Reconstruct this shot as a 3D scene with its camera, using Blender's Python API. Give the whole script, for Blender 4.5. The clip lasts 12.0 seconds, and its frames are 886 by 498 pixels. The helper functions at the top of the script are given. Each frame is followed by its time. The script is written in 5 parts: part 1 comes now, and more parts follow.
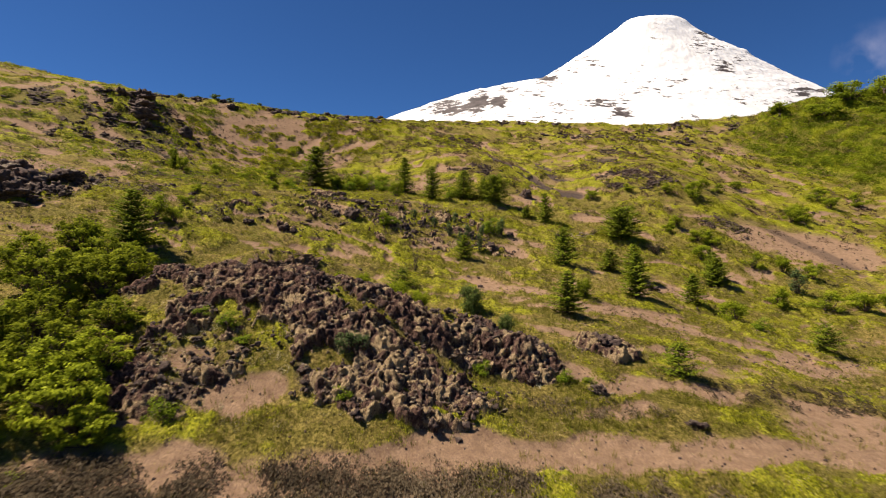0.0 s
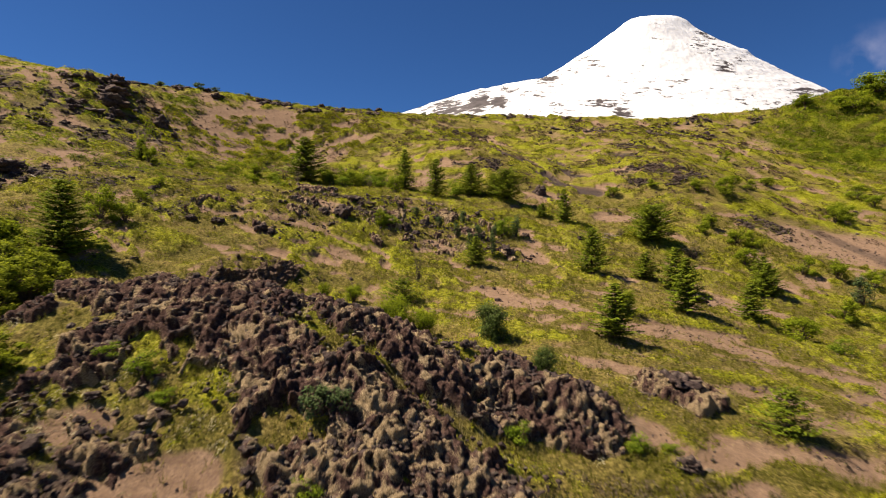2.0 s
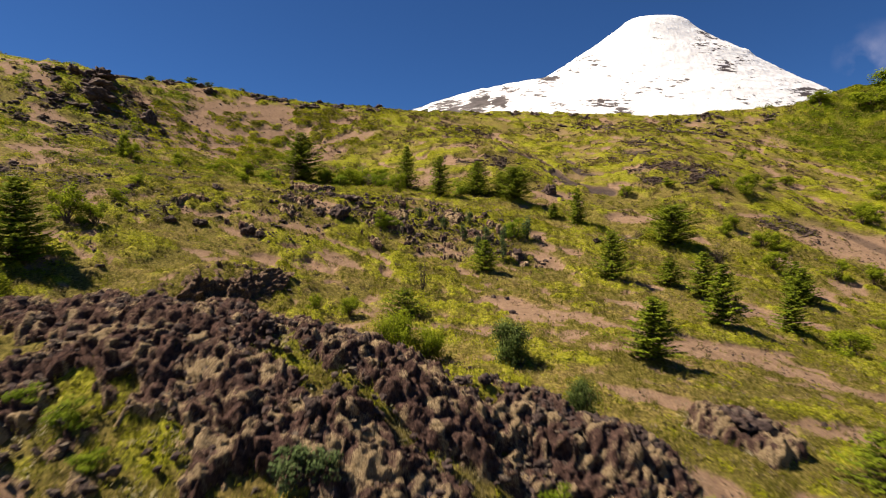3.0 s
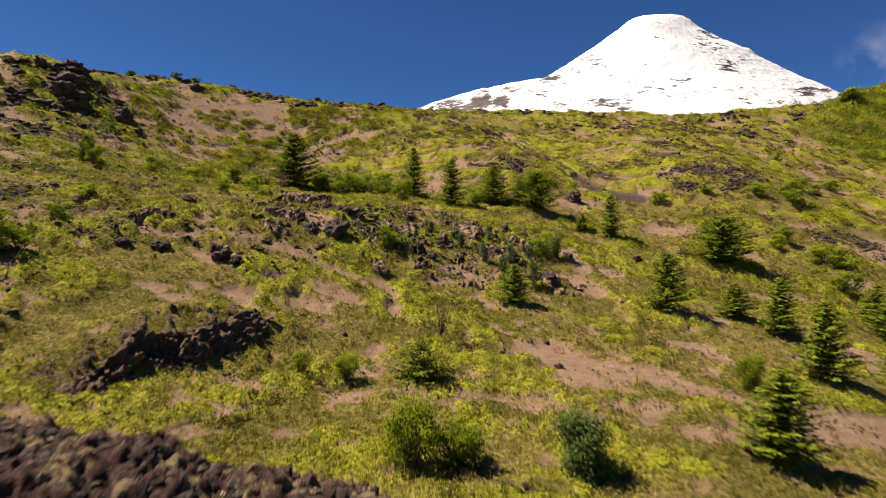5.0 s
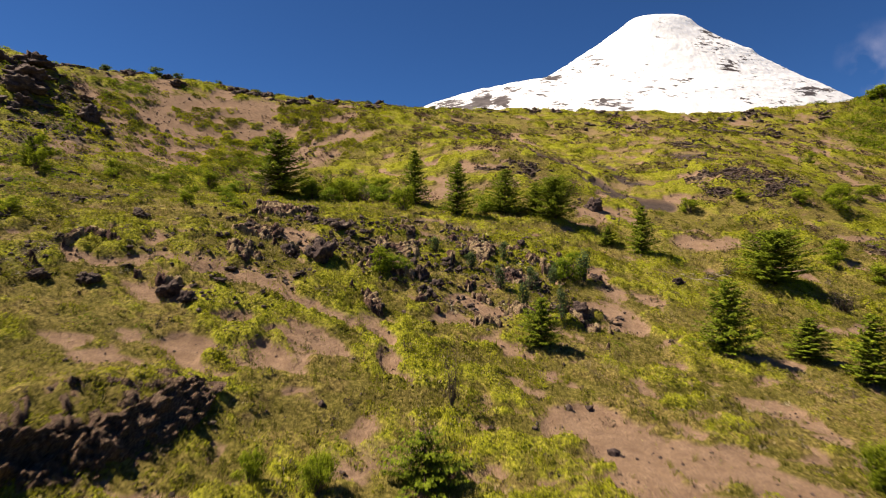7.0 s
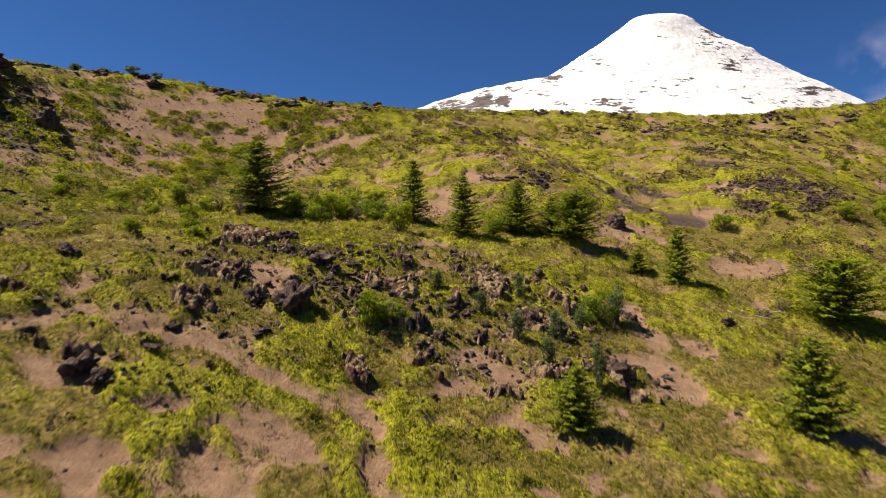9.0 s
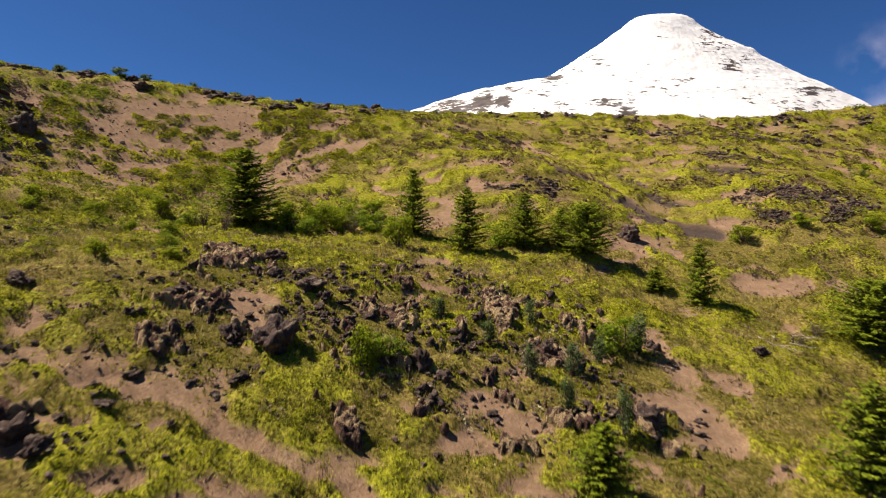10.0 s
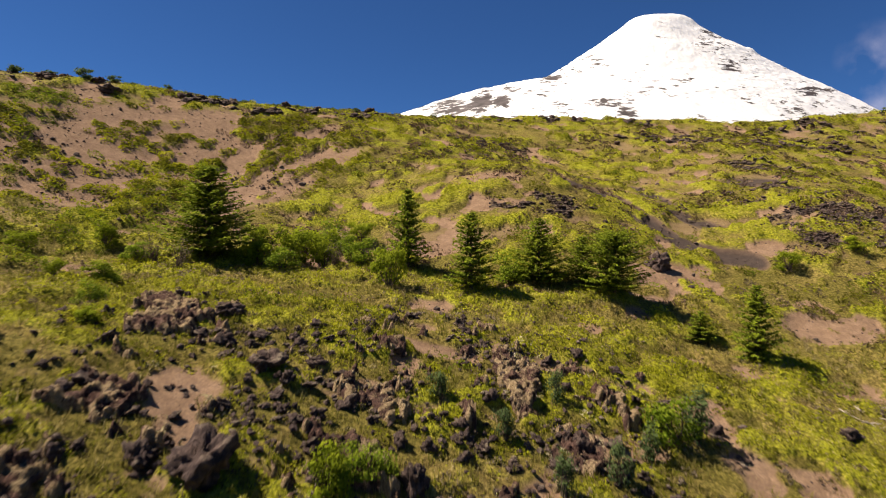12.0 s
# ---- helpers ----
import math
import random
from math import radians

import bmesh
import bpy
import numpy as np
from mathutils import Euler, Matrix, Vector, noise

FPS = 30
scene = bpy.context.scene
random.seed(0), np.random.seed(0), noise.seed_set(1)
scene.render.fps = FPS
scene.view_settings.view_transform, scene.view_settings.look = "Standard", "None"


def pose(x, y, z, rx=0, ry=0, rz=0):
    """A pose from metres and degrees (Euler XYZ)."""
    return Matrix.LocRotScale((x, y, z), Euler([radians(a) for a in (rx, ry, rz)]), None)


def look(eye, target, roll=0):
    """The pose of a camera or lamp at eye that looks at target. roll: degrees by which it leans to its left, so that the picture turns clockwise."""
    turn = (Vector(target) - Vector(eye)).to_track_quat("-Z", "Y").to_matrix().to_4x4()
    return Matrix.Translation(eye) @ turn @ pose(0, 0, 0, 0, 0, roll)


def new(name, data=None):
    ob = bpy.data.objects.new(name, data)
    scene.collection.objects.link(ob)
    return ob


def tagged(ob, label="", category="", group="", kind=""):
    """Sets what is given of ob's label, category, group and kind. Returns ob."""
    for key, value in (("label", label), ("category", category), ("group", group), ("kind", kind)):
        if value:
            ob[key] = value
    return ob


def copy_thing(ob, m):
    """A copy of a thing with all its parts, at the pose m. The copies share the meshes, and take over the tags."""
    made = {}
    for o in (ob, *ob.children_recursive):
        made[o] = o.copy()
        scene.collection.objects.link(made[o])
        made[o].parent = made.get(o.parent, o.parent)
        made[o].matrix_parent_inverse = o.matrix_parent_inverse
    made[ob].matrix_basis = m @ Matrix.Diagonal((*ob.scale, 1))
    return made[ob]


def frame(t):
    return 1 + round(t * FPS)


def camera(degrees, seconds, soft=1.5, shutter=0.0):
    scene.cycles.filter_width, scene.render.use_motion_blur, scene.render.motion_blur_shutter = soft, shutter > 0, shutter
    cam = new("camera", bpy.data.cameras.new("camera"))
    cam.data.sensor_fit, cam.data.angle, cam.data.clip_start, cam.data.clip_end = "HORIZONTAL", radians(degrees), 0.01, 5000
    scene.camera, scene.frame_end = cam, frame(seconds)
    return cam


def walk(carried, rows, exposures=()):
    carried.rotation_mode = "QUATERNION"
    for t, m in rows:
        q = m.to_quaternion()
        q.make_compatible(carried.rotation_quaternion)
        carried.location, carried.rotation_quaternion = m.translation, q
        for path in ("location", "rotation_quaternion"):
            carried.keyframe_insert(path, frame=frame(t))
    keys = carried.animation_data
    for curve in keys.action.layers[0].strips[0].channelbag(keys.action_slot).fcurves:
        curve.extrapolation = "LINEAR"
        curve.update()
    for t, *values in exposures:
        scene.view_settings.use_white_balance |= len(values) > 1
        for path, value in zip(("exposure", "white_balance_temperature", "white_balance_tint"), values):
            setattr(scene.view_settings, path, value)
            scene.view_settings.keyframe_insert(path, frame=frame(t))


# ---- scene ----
cam = camera(74.3, 12.0, soft=1.0, shutter=0.9)
METRES, EYE, TILT, LEAN, TURN = 40.0, 8.0, 0.0, 0.0, 0.0
ROWS = [
    (0.0, 0.0, 0.0, 0.0, -0.0, 0.0, 0.0),
    (0.5, -0.0021, 0.0476, 0.0007, -0.01, 0.04, -0.0),
    (1.0, -0.0054, 0.0962, 0.0021, -0.01, 0.05, -0.0),
    (1.5, -0.009, 0.1439, 0.0051, 0.0, 0.06, -0.01),
    (2.0, -0.0128, 0.191, 0.0067, 0.01, 0.05, -0.01),
    (2.5, -0.0171, 0.2385, 0.0084, 0.04, 0.07, 0.0),
    (3.0, -0.0215, 0.2848, 0.0143, 0.09, 0.05, 0.0),
    (5.0, -0.046, 0.4579, 0.0494, 0.18, 0.03, 0.01),
    (5.5, -0.0496, 0.497, 0.0582, 0.19, -0.01, 0.01),
    (6.0, -0.0514, 0.536, 0.0656, 0.23, 0.01, 0.01),
    (6.5, -0.0536, 0.5748, 0.0728, 0.23, 0.02, 0.02),
    (7.0, -0.0551, 0.6128, 0.0805, 0.24, 0.03, 0.01),
    (9.0, -0.059, 0.7566, 0.1236, 0.32, -0.0, -0.0),
    (9.5, -0.061, 0.7919, 0.1366, 0.33, 0.01, 0.01),
    (10.0, -0.063, 0.825, 0.1482, 0.32, 0.01, -0.01),
    (10.5, -0.0642, 0.8605, 0.1604, 0.3, -0.02, -0.01),
    (11.0, -0.0648, 0.8969, 0.172, 0.28, -0.03, -0.02),
    (11.5, -0.065, 0.9341, 0.1838, 0.24, -0.03, -0.01),
    (12.0, -0.0655, 0.9714, 0.1963, 0.19, 0.0, -0.03),
]
walk(cam, [(t, pose(0, 0, EYE, TILT, LEAN, TURN) @ pose(METRES * x, METRES * y, METRES * z, 90 + pitch, roll, yaw)) for t, x, y, z, yaw, pitch, roll in ROWS])

# ---- world, sun ----
SUN_TO = Vector((-0.56, 0.05, 0.83)).normalized()
world = bpy.data.worlds.new("sky")
scene.world = world
world.use_nodes = True
wn, wl = world.node_tree.nodes, world.node_tree.links
wn.clear()
w_out, w_bg, w_sky = wn.new("ShaderNodeOutputWorld"), wn.new("ShaderNodeBackground"), wn.new("ShaderNodeTexSky")
w_sky.sky_type, w_sky.sun_disc = "NISHITA", False
w_sky.sun_elevation = math.asin(SUN_TO.z)
w_sky.sun_rotation = math.atan2(SUN_TO.x, SUN_TO.y)
w_sky.altitude, w_sky.air_density, w_sky.dust_density, w_sky.ozone_density = 1800, 0.8, 0.0, 5.0
w_tint = wn.new("ShaderNodeMix")
w_tint.data_type, w_tint.blend_type = "RGBA", "MULTIPLY"
w_tint.inputs["Factor"].default_value = 1.0
w_tint.inputs["B"].default_value = (0.21, 0.345, 0.49, 1)
wl.new(w_sky.outputs["Color"], w_tint.inputs["A"])
# thin cloud wisps low beside the mountain
w_co = wn.new("ShaderNodeTexCoord")
w_no = wn.new("ShaderNodeTexNoise")
w_no.inputs["Scale"].default_value, w_no.inputs["Detail"].default_value = 14.0, 7.0
wl.new(w_co.outputs["Generated"], w_no.inputs["Vector"])
last = w_tint.outputs["Result"]
for way, size, amount in (((0.735, 1.0, 0.33), 0.05, 0.55), ((0.735, 1.0, 0.245), 0.035, 0.7)):
    w_d = wn.new("ShaderNodeVectorMath")
    w_d.operation = "DISTANCE"
    w_d.inputs[1].default_value = Vector(way).normalized()
    wl.new(w_co.outputs["Generated"], w_d.inputs[0])
    w_r = wn.new("ShaderNodeMapRange")
    w_r.inputs["From Min"].default_value, w_r.inputs["From Max"].default_value = size, 0.0
    wl.new(w_d.outputs["Value"], w_r.inputs["Value"])
    w_m = wn.new("ShaderNodeMath")
    w_m.operation = "MULTIPLY"
    w_n2 = wn.new("ShaderNodeMapRange")
    w_n2.inputs["From Min"].default_value, w_n2.inputs["From Max"].default_value = 0.42, 0.72
    w_n2.inputs["To Max"].default_value = amount
    wl.new(w_no.outputs["Fac"], w_n2.inputs["Value"])
    wl.new(w_r.outputs["Result"], w_m.inputs[0])
    wl.new(w_n2.outputs["Result"], w_m.inputs[1])
    w_x = wn.new("ShaderNodeMix")
    w_x.data_type = "RGBA"
    w_x.inputs["B"].default_value = (4.0, 3.7, 4.4, 1)
    wl.new(w_m.outputs["Value"], w_x.inputs["Factor"])
    wl.new(last, w_x.inputs["A"])
    last = w_x.outputs["Result"]
wl.new(last, w_bg.inputs["Color"])
w_bg.inputs["Strength"].default_value = 0.09
wl.new(w_bg.outputs["Background"], w_out.inputs["Surface"])

sun = new("sun", bpy.data.lights.new("sun", "SUN"))
sun.data.energy, sun.data.angle, sun.data.color = 5.0, radians(0.53), (1.0, 0.885, 0.72)
scene.view_settings.exposure = 1.06
sun.matrix_world = look((0, 0, 200), Vector((0, 0, 200)) - SUN_TO)


# ---- noise on arrays ----
def lattice(ix, iy, seed):
    n = (ix * 374761393 + iy * 668265263 + seed * 974634777) & 0x7FFFFFFF
    n = ((n ^ (n >> 13)) * 1274126177) & 0x7FFFFFFF
    return ((n ^ (n >> 16)) & 0xFFFFFF) / 0xFFFFFF


def vnoise(x, y, seed=0):
    fx, fy = np.floor(x), np.floor(y)
    ix, iy = fx.astype(np.int64), fy.astype(np.int64)
    u, v = x - fx, y - fy
    u, v = u * u * u * (u * (u * 6 - 15) + 10), v * v * v * (v * (v * 6 - 15) + 10)
    a, b = lattice(ix, iy, seed), lattice(ix + 1, iy, seed)
    c, d = lattice(ix, iy + 1, seed), lattice(ix + 1, iy + 1, seed)
    return (a * (1 - u) + b * u) * (1 - v) + (c * (1 - u) + d * u) * v


def fbm(x, y, seed=0, octaves=4):
    total, amount, size = 0.0, 0.5, 1.0
    for k in range(octaves):
        total = total + amount * vnoise(x * size + 17.3 * k, y * size - 9.1 * k, seed + k)
        amount, size = amount * 0.5, size * 2.03
    return total / (1 - 0.5 ** octaves)


def domes(x, y, seed=0):
    """Rounded heads, one in each cell: 0 in the joints, 1 on top."""
    fx, fy = np.floor(x).astype(np.int64), np.floor(y).astype(np.int64)
    best = np.full(np.shape(x), 9.0)
    second = np.full(np.shape(x), 9.0)
    for dx in (-1, 0, 1):
        for dy in (-1, 0, 1):
            cx = fx + dx + 0.15 + 0.7 * lattice(fx + dx, fy + dy, seed)
            cy = fy + dy + 0.15 + 0.7 * lattice(fx + dx, fy + dy, seed + 5)
            d = np.hypot(x - cx, y - cy)
            second = np.minimum(second, np.maximum(best, d))
            best = np.minimum(best, d)
    return np.clip((second - best) * 1.6, 0, 1) ** 0.6


def step(v, a, b):
    k = np.clip((v - a) / (b - a), 0, 1)
    return k * k * (3 - 2 * k)


# ---- the lie of the land ----
def hill(x, y, cx, cy, rx, ry, turn, height):
    a = radians(turn)
    u, v = (x - cx) * math.cos(a) + (y - cy) * math.sin(a), (y - cy) * math.cos(a) - (x - cx) * math.sin(a)
    return height * np.exp(-u * u / (2 * rx * rx) - v * v / (2 * ry * ry))


def blob(x, y, cx, cy, rx, ry, turn=0):
    """1 inside an oval patch, fading to 0 at its rim."""
    a = radians(turn)
    u, v = (x - cx) * math.cos(a) + (y - cy) * math.sin(a), (y - cy) * math.cos(a) - (x - cx) * math.sin(a)
    return 1 - step(np.hypot(u / rx, v / ry), 0.55, 1.1)


def trail(x, y, way, width):
    """1 on a trail along a few bends, fading to 0 beside it."""
    near = np.full(np.shape(x), 99.0)
    for (ax, ay), (bx, by) in zip(way, way[1:]):
        k = np.clip(((x - ax) * (bx - ax) + (y - ay) * (by - ay)) / ((bx - ax) ** 2 + (by - ay) ** 2), 0, 1)
        near = np.minimum(near, np.hypot(x - ax - k * (bx - ax), y - ay - k * (by - ay)))
    return 1 - step(near, width * 0.35, width * 0.75)


def slope(xx, yy):
    """The bare slope, with no small relief."""
    x, y = np.clip(xx, -75, 120), np.clip(yy, 12, 124)
    u, v = x / 50, (y - 60) / 50
    h = 11.22 + -9.04 * u + 17.66 * v + 2.29 * u * u + -0.63 * u * v + 3.75 * v * v + -0.54 * u * u * v + 5.66 * u * v * v + -2.3 * v ** 3
    h += hill(x, y, -10.5, 27.2, 4.6, 2.3, -8, 2.73)
    h += hill(x, y, -3.5, 26.2, 3.6, 2.4, -18, 2.11)
    h += hill(x, y, 1.2, 24.6, 2.6, 1.9, -25, -0.62)
    h += hill(x, y, -8, 23, 6, 2.6, -10, 1.36)
    h += hill(x, y, 1.4, 26.5, 1.9, 0.75, -12, 1.05)
    h += hill(x, y, 4.0, 26.0, 0.9, 0.8, -20, 0.35)
    h += hill(x, y, -13.2, 26.6, 1.0, 1.2, 0, 0.5)
    h += hill(x, y, -10, 36, 9, 9, 0, -0.71)
    h += hill(x, y, 4, 34, 9, 9, 0, 2.01)
    h += hill(x, y, 14, 24, 9, 9, 0, 0.47)
    h += hill(x, y, 16, 46, 9, 9, 0, 0.94)
    h += hill(x, y, 2, 47, 9, 9, 0, -1.21)
    h += hill(x, y, -22, 46, 10, 10, 0, 1.08)
    h += hill(x, y, 28, 46, 11, 11, 0, -1.35)
    h += hill(x, y, -10, 58, 8, 8, 0, 1.26)
    h += hill(x, y, 14, 58, 9, 9, 0, 0.16)
    h += hill(x, y, -22, 68, 9, 9, 0, -1.99)
    h += hill(x, y, -9, 72, 9, 9, 0, -1.37)
    h += hill(x, y, 14, 72, 9, 9, 0, -0.6)
    h += hill(x, y, 28, 70, 9, 9, 0, 0.33)
    h += hill(x, y, -38, 72, 8, 8, 0, -1.34)
    h += hill(x, y, -24, 84, 8, 8, 0, -2.06)
    h += hill(x, y, -10, 86, 9, 9, 0, -2.09)
    h += hill(x, y, 4, 87, 7, 7, 0, 2.95)
    h += hill(x, y, 18, 84, 7, 7, 0, -0.53)
    h += hill(x, y, 29, 84, 7, 7, 0, 3.42)
    h += hill(x, y, -34, 92, 7, 7, 0, 1.81)
    h += hill(x, y, -14, 101, 7, 7, 0, 0.58)
    h += hill(x, y, 8, 100, 9, 9, 0, -2.31)
    h += hill(x, y, 30, 104, 10, 10, 0, 1.21)
    h += hill(x, y, 52, 108, 10, 10, 0, 1.03)
    h += hill(x, y, -4, 112, 9, 9, 0, 1.11)
    h += hill(x, y, 20, 116, 8, 8, 0, -0.62)
    h += hill(x, y, 44, 88, 14, 14, 0, -0.3)
    h += hill(x, y, -50, 86, 9, 9, 0, -0.74)
    h += hill(x, y, -24, 98, 7, 7, 0, 0.65)
    h += hill(x, y, -44, 76, 8, 8, 0, 3.44)
    h += hill(x, y, 64, 112, 11, 11, 0, -3.32)
    h += hill(x, y, 78, 116, 11, 11, 0, 1.82)
    h += hill(x, y, 100, 112, 18, 18, 0, 1.73)
    h += hill(x, y, 40, 120, 9, 9, 0, -1.81)
    h += hill(x, y, -6, 122, 8, 8, 0, -0.87)
    h += hill(x, y, -11.9, 38.9, 2.5, 1.0, 44, 0.95)
    return h - 0.22 * np.clip(yy - 124, 0, 60) + 0.12 * np.clip(yy - 12, -300, 0)


STREAK = ((7.6, 86.0), (10.6, 85.9), (11.8, 82.6), (13.1, 80.5), (14.7, 78.7), (17.6, 77.7))
STREAK_2 = ((14.6, 93.5), (15.2, 90.0), (15.7, 84.6), (17.4, 82.4))


PATH = ((-17.0, 48.0), (-14.3, 49.4), (-11.1, 50.0), (-9.7, 49.7), (-7.9, 48.3), (-5.5, 47.5), (-4.1, 46.5))
PATCHES = ((-10.2, 46.0, 1.1, 0.6), (-8.1, 45.5, 0.9, 0.55), (-10.8, 43.1, 1.3, 0.5), (-8.2, 43.9, 0.9, 0.6), (-4.4, 45.3, 0.9, 0.8), (-1.8, 50.5, 0.9, 0.7), (-10.2, 54.6, 1.1, 1.6), (-3.5, 58.8, 0.9, 0.7), (7.5, 48.8, 0.7, 0.5))


def sand_side(x, y):
    """The bare sandy flank of the side hill."""
    return blob(x, y, -24.0, 86.0, 22.0, 9.5, 52)


def along(x, y, turn):
    """Distances along and across a direction on the plan."""
    a = radians(turn)
    return x * math.cos(a) + y * math.sin(a), y * math.cos(a) - x * math.sin(a)


def turf_mat(x, y):
    """Swells of thicker turf, drawn out along the contour."""
    wx, wy = x + 1.0 * (fbm(x / 1.3, y / 1.3, 231, 3) - 0.5), y + 1.0 * (fbm(x / 1.3, y / 1.3, 237, 3) - 0.5)
    u, v = along(wx, wy, 8)
    p, q = along(wx, wy, 58)
    side = step(x, -20, -13)
    return step(side * fbm(u / 2.6, v / 1.5, 233, 4) + (1 - side) * fbm(p / 2.8, q / 1.3, 239, 4), 0.44, 0.53)


def mat_at(x, y):
    """Flat plant mats on the sandy flank, along its contour."""
    u, v = along(x + 1.2 * (fbm(x / 1.4, y / 1.4, 197, 3) - 0.5), y + 1.2 * (fbm(x / 1.4, y / 1.4, 199, 3) - 0.5), 60)
    return step(fbm(u / 4.0, v / 1.2, 191, 4), 0.485, 0.535)


def pan_at(x, y):
    """Clean pans of sand between the lava blocks."""
    wx, wy = x + 0.9 * (fbm(x / 1.2, y / 1.2, 33, 3) - 0.5), y + 0.9 * (fbm(x / 1.2, y / 1.2, 35, 3) - 0.5)
    m = np.zeros(np.shape(x))
    for cx, cy, rx, ry in ((5.8, 54.7, 1.3, 1.0), (6.7, 53.2, 1.3, 1.3), (-1.3, 52.6, 1.0, 0.9), (-0.1, 51.8, 1.2, 0.9), (-1.8, 50.3, 1.1, 0.6), (-9.9, 54.5, 0.7, 1.6), (-9.0, 53.2, 0.7, 0.8)):
        m = np.maximum(m, blob(wx, wy, cx, cy, rx, ry, 12))
    return m


def lava_at(x, y):
    """How far the ground is broken lava."""
    wx, wy = x + 1.6 * (fbm(x / 2.5, y / 2.5, 31) - 0.5), y + 2.2 * (fbm(x / 2.5, y / 2.5, 37) - 0.5)
    m = np.zeros(np.shape(x))
    broken = 0.12 + 0.88 * step(fbm(x / 1.5, y / 1.5, 47), 0.46, 0.6)
    for cx, cy, rx, ry, turn, k in (
            (-9.4, 26.2, 5.4, 2.5, -4, 1.0), (-1.0, 26.3, 5.8, 1.9, -10, 1.0), (-2.2, 22.2, 5.0, 2.6, -8, 1.0), (2.9, 26.0, 2.9, 1.8, -28, 1.0), (-10.2, 20.0, 1.9, 1.0, 0, 0.55), (-5.6, 23.8, 2.2, 1.4, 0, 0.75), (-9.6, 22.2, 3.4, 2.6, 0, 0.5), (8.0, 28.8, 1.9, 1.5, 10, 0.9),
            (-11.0, 37.4, 2.3, 0.4, 45, 0.7), (-12.6, 35.6, 0.7, 0.6, 30, 0.8)):
        m = np.maximum(m, k * blob(wx, wy, cx, cy, rx, ry, turn))
    for cx, cy, rx, ry, turn, k in (
            (-10.6, 53.6, 2.4, 4.4, 8, 0.75), (-11.4, 58.6, 1.7, 3.2, 12, 0.8), (-12.7, 47.4, 1.0, 1.2, 0, 0.8), (-15.7, 45.8, 1.4, 0.6, 20, 0.7), (-5.2, 49.6, 0.9, 0.8, 0, 0.6),
            (-1.4, 57.2, 7.4, 7.2, 15, 0.62), (4.0, 53.2, 1.0, 1.7, 20, 0.85), (-11.2, 55.7, 1.3, 1.8, 0, 0.85), (-12.0, 60.6, 2.2, 2.2, 10, 0.66),
            (-10.8, 52.2, 1.8, 2.2, 0, 0.6), (9.5, 47.0, 2.2, 1.2, 20, 0.45)):
        m = np.maximum(m, k * blob(wx, wy, cx, cy, rx, ry, turn) * broken)
    for cx, cy, rx, ry, turn, k in (
            (27.5, 82.0, 7.5, 4.6, 10, 0.85), (24.0, 87.5, 3.6, 3.0, 10, 0.75), (31.0, 99.0, 6.0, 3.6, 12, 0.6), (36.0, 112.0, 20.0, 5.0, 4, 0.6), (-30.2, 42.6, 2.6, 4.6, 20, 0.9), (-39.6, 77.5, 2.0, 6.5, 28, 0.75),
            (3.8, 81.0, 4.8, 2.0, 8, 0.6), (10.8, 75.8, 1.2, 1.6, 20, 0.8), (34.6, 70.7, 3.6, 3.4, 15, 0.65), (-34.0, 69.0, 6.5, 13.0, 22, 0.62), (-43.0, 68.0, 7.0, 11.0, 28, 0.8), (-24.5, 57.0, 6.0, 6.5, 0, 0.5), (-26.5, 49.0, 4.5, 5.0, 0, 0.5), (-18.0, 47.5, 4.5, 3.0, 10, 0.45), (2.5, 104.0, 7.0, 5.0, 10, 0.5), ):
        m = np.maximum(m, k * blob(wx, wy, cx, cy, rx, ry, turn) * broken)
    heaps = step(fbm(x / 3.5, y / 3.5, 48, 3), 0.36, 0.5)
    for cx, cy, rx, ry, turn, k in ((30.0, 121.5, 46.0, 4.0, 0, 0.75), (-40.0, 88.0, 14.0, 3.2, 38, 0.8), (-21.0, 102.0, 14.0, 3.0, 28, 0.8)):
        m = np.maximum(m, k * blob(wx, wy, cx, cy, rx, ry, turn) * broken * heaps)
    m = m * (1 - 0.6 * np.maximum(0.75 * blob(wx, wy, -8.4, 22.5, 3.4, 1.4, -6), blob(wx, wy, 1.5, 24.3, 1.8, 0.6, -20)))
    return m * (1 - 0.85 * step(fbm(x / 2.2, y / 1.5, 59), 0.58, 0.68)) * (1 - pan_at(x, y))


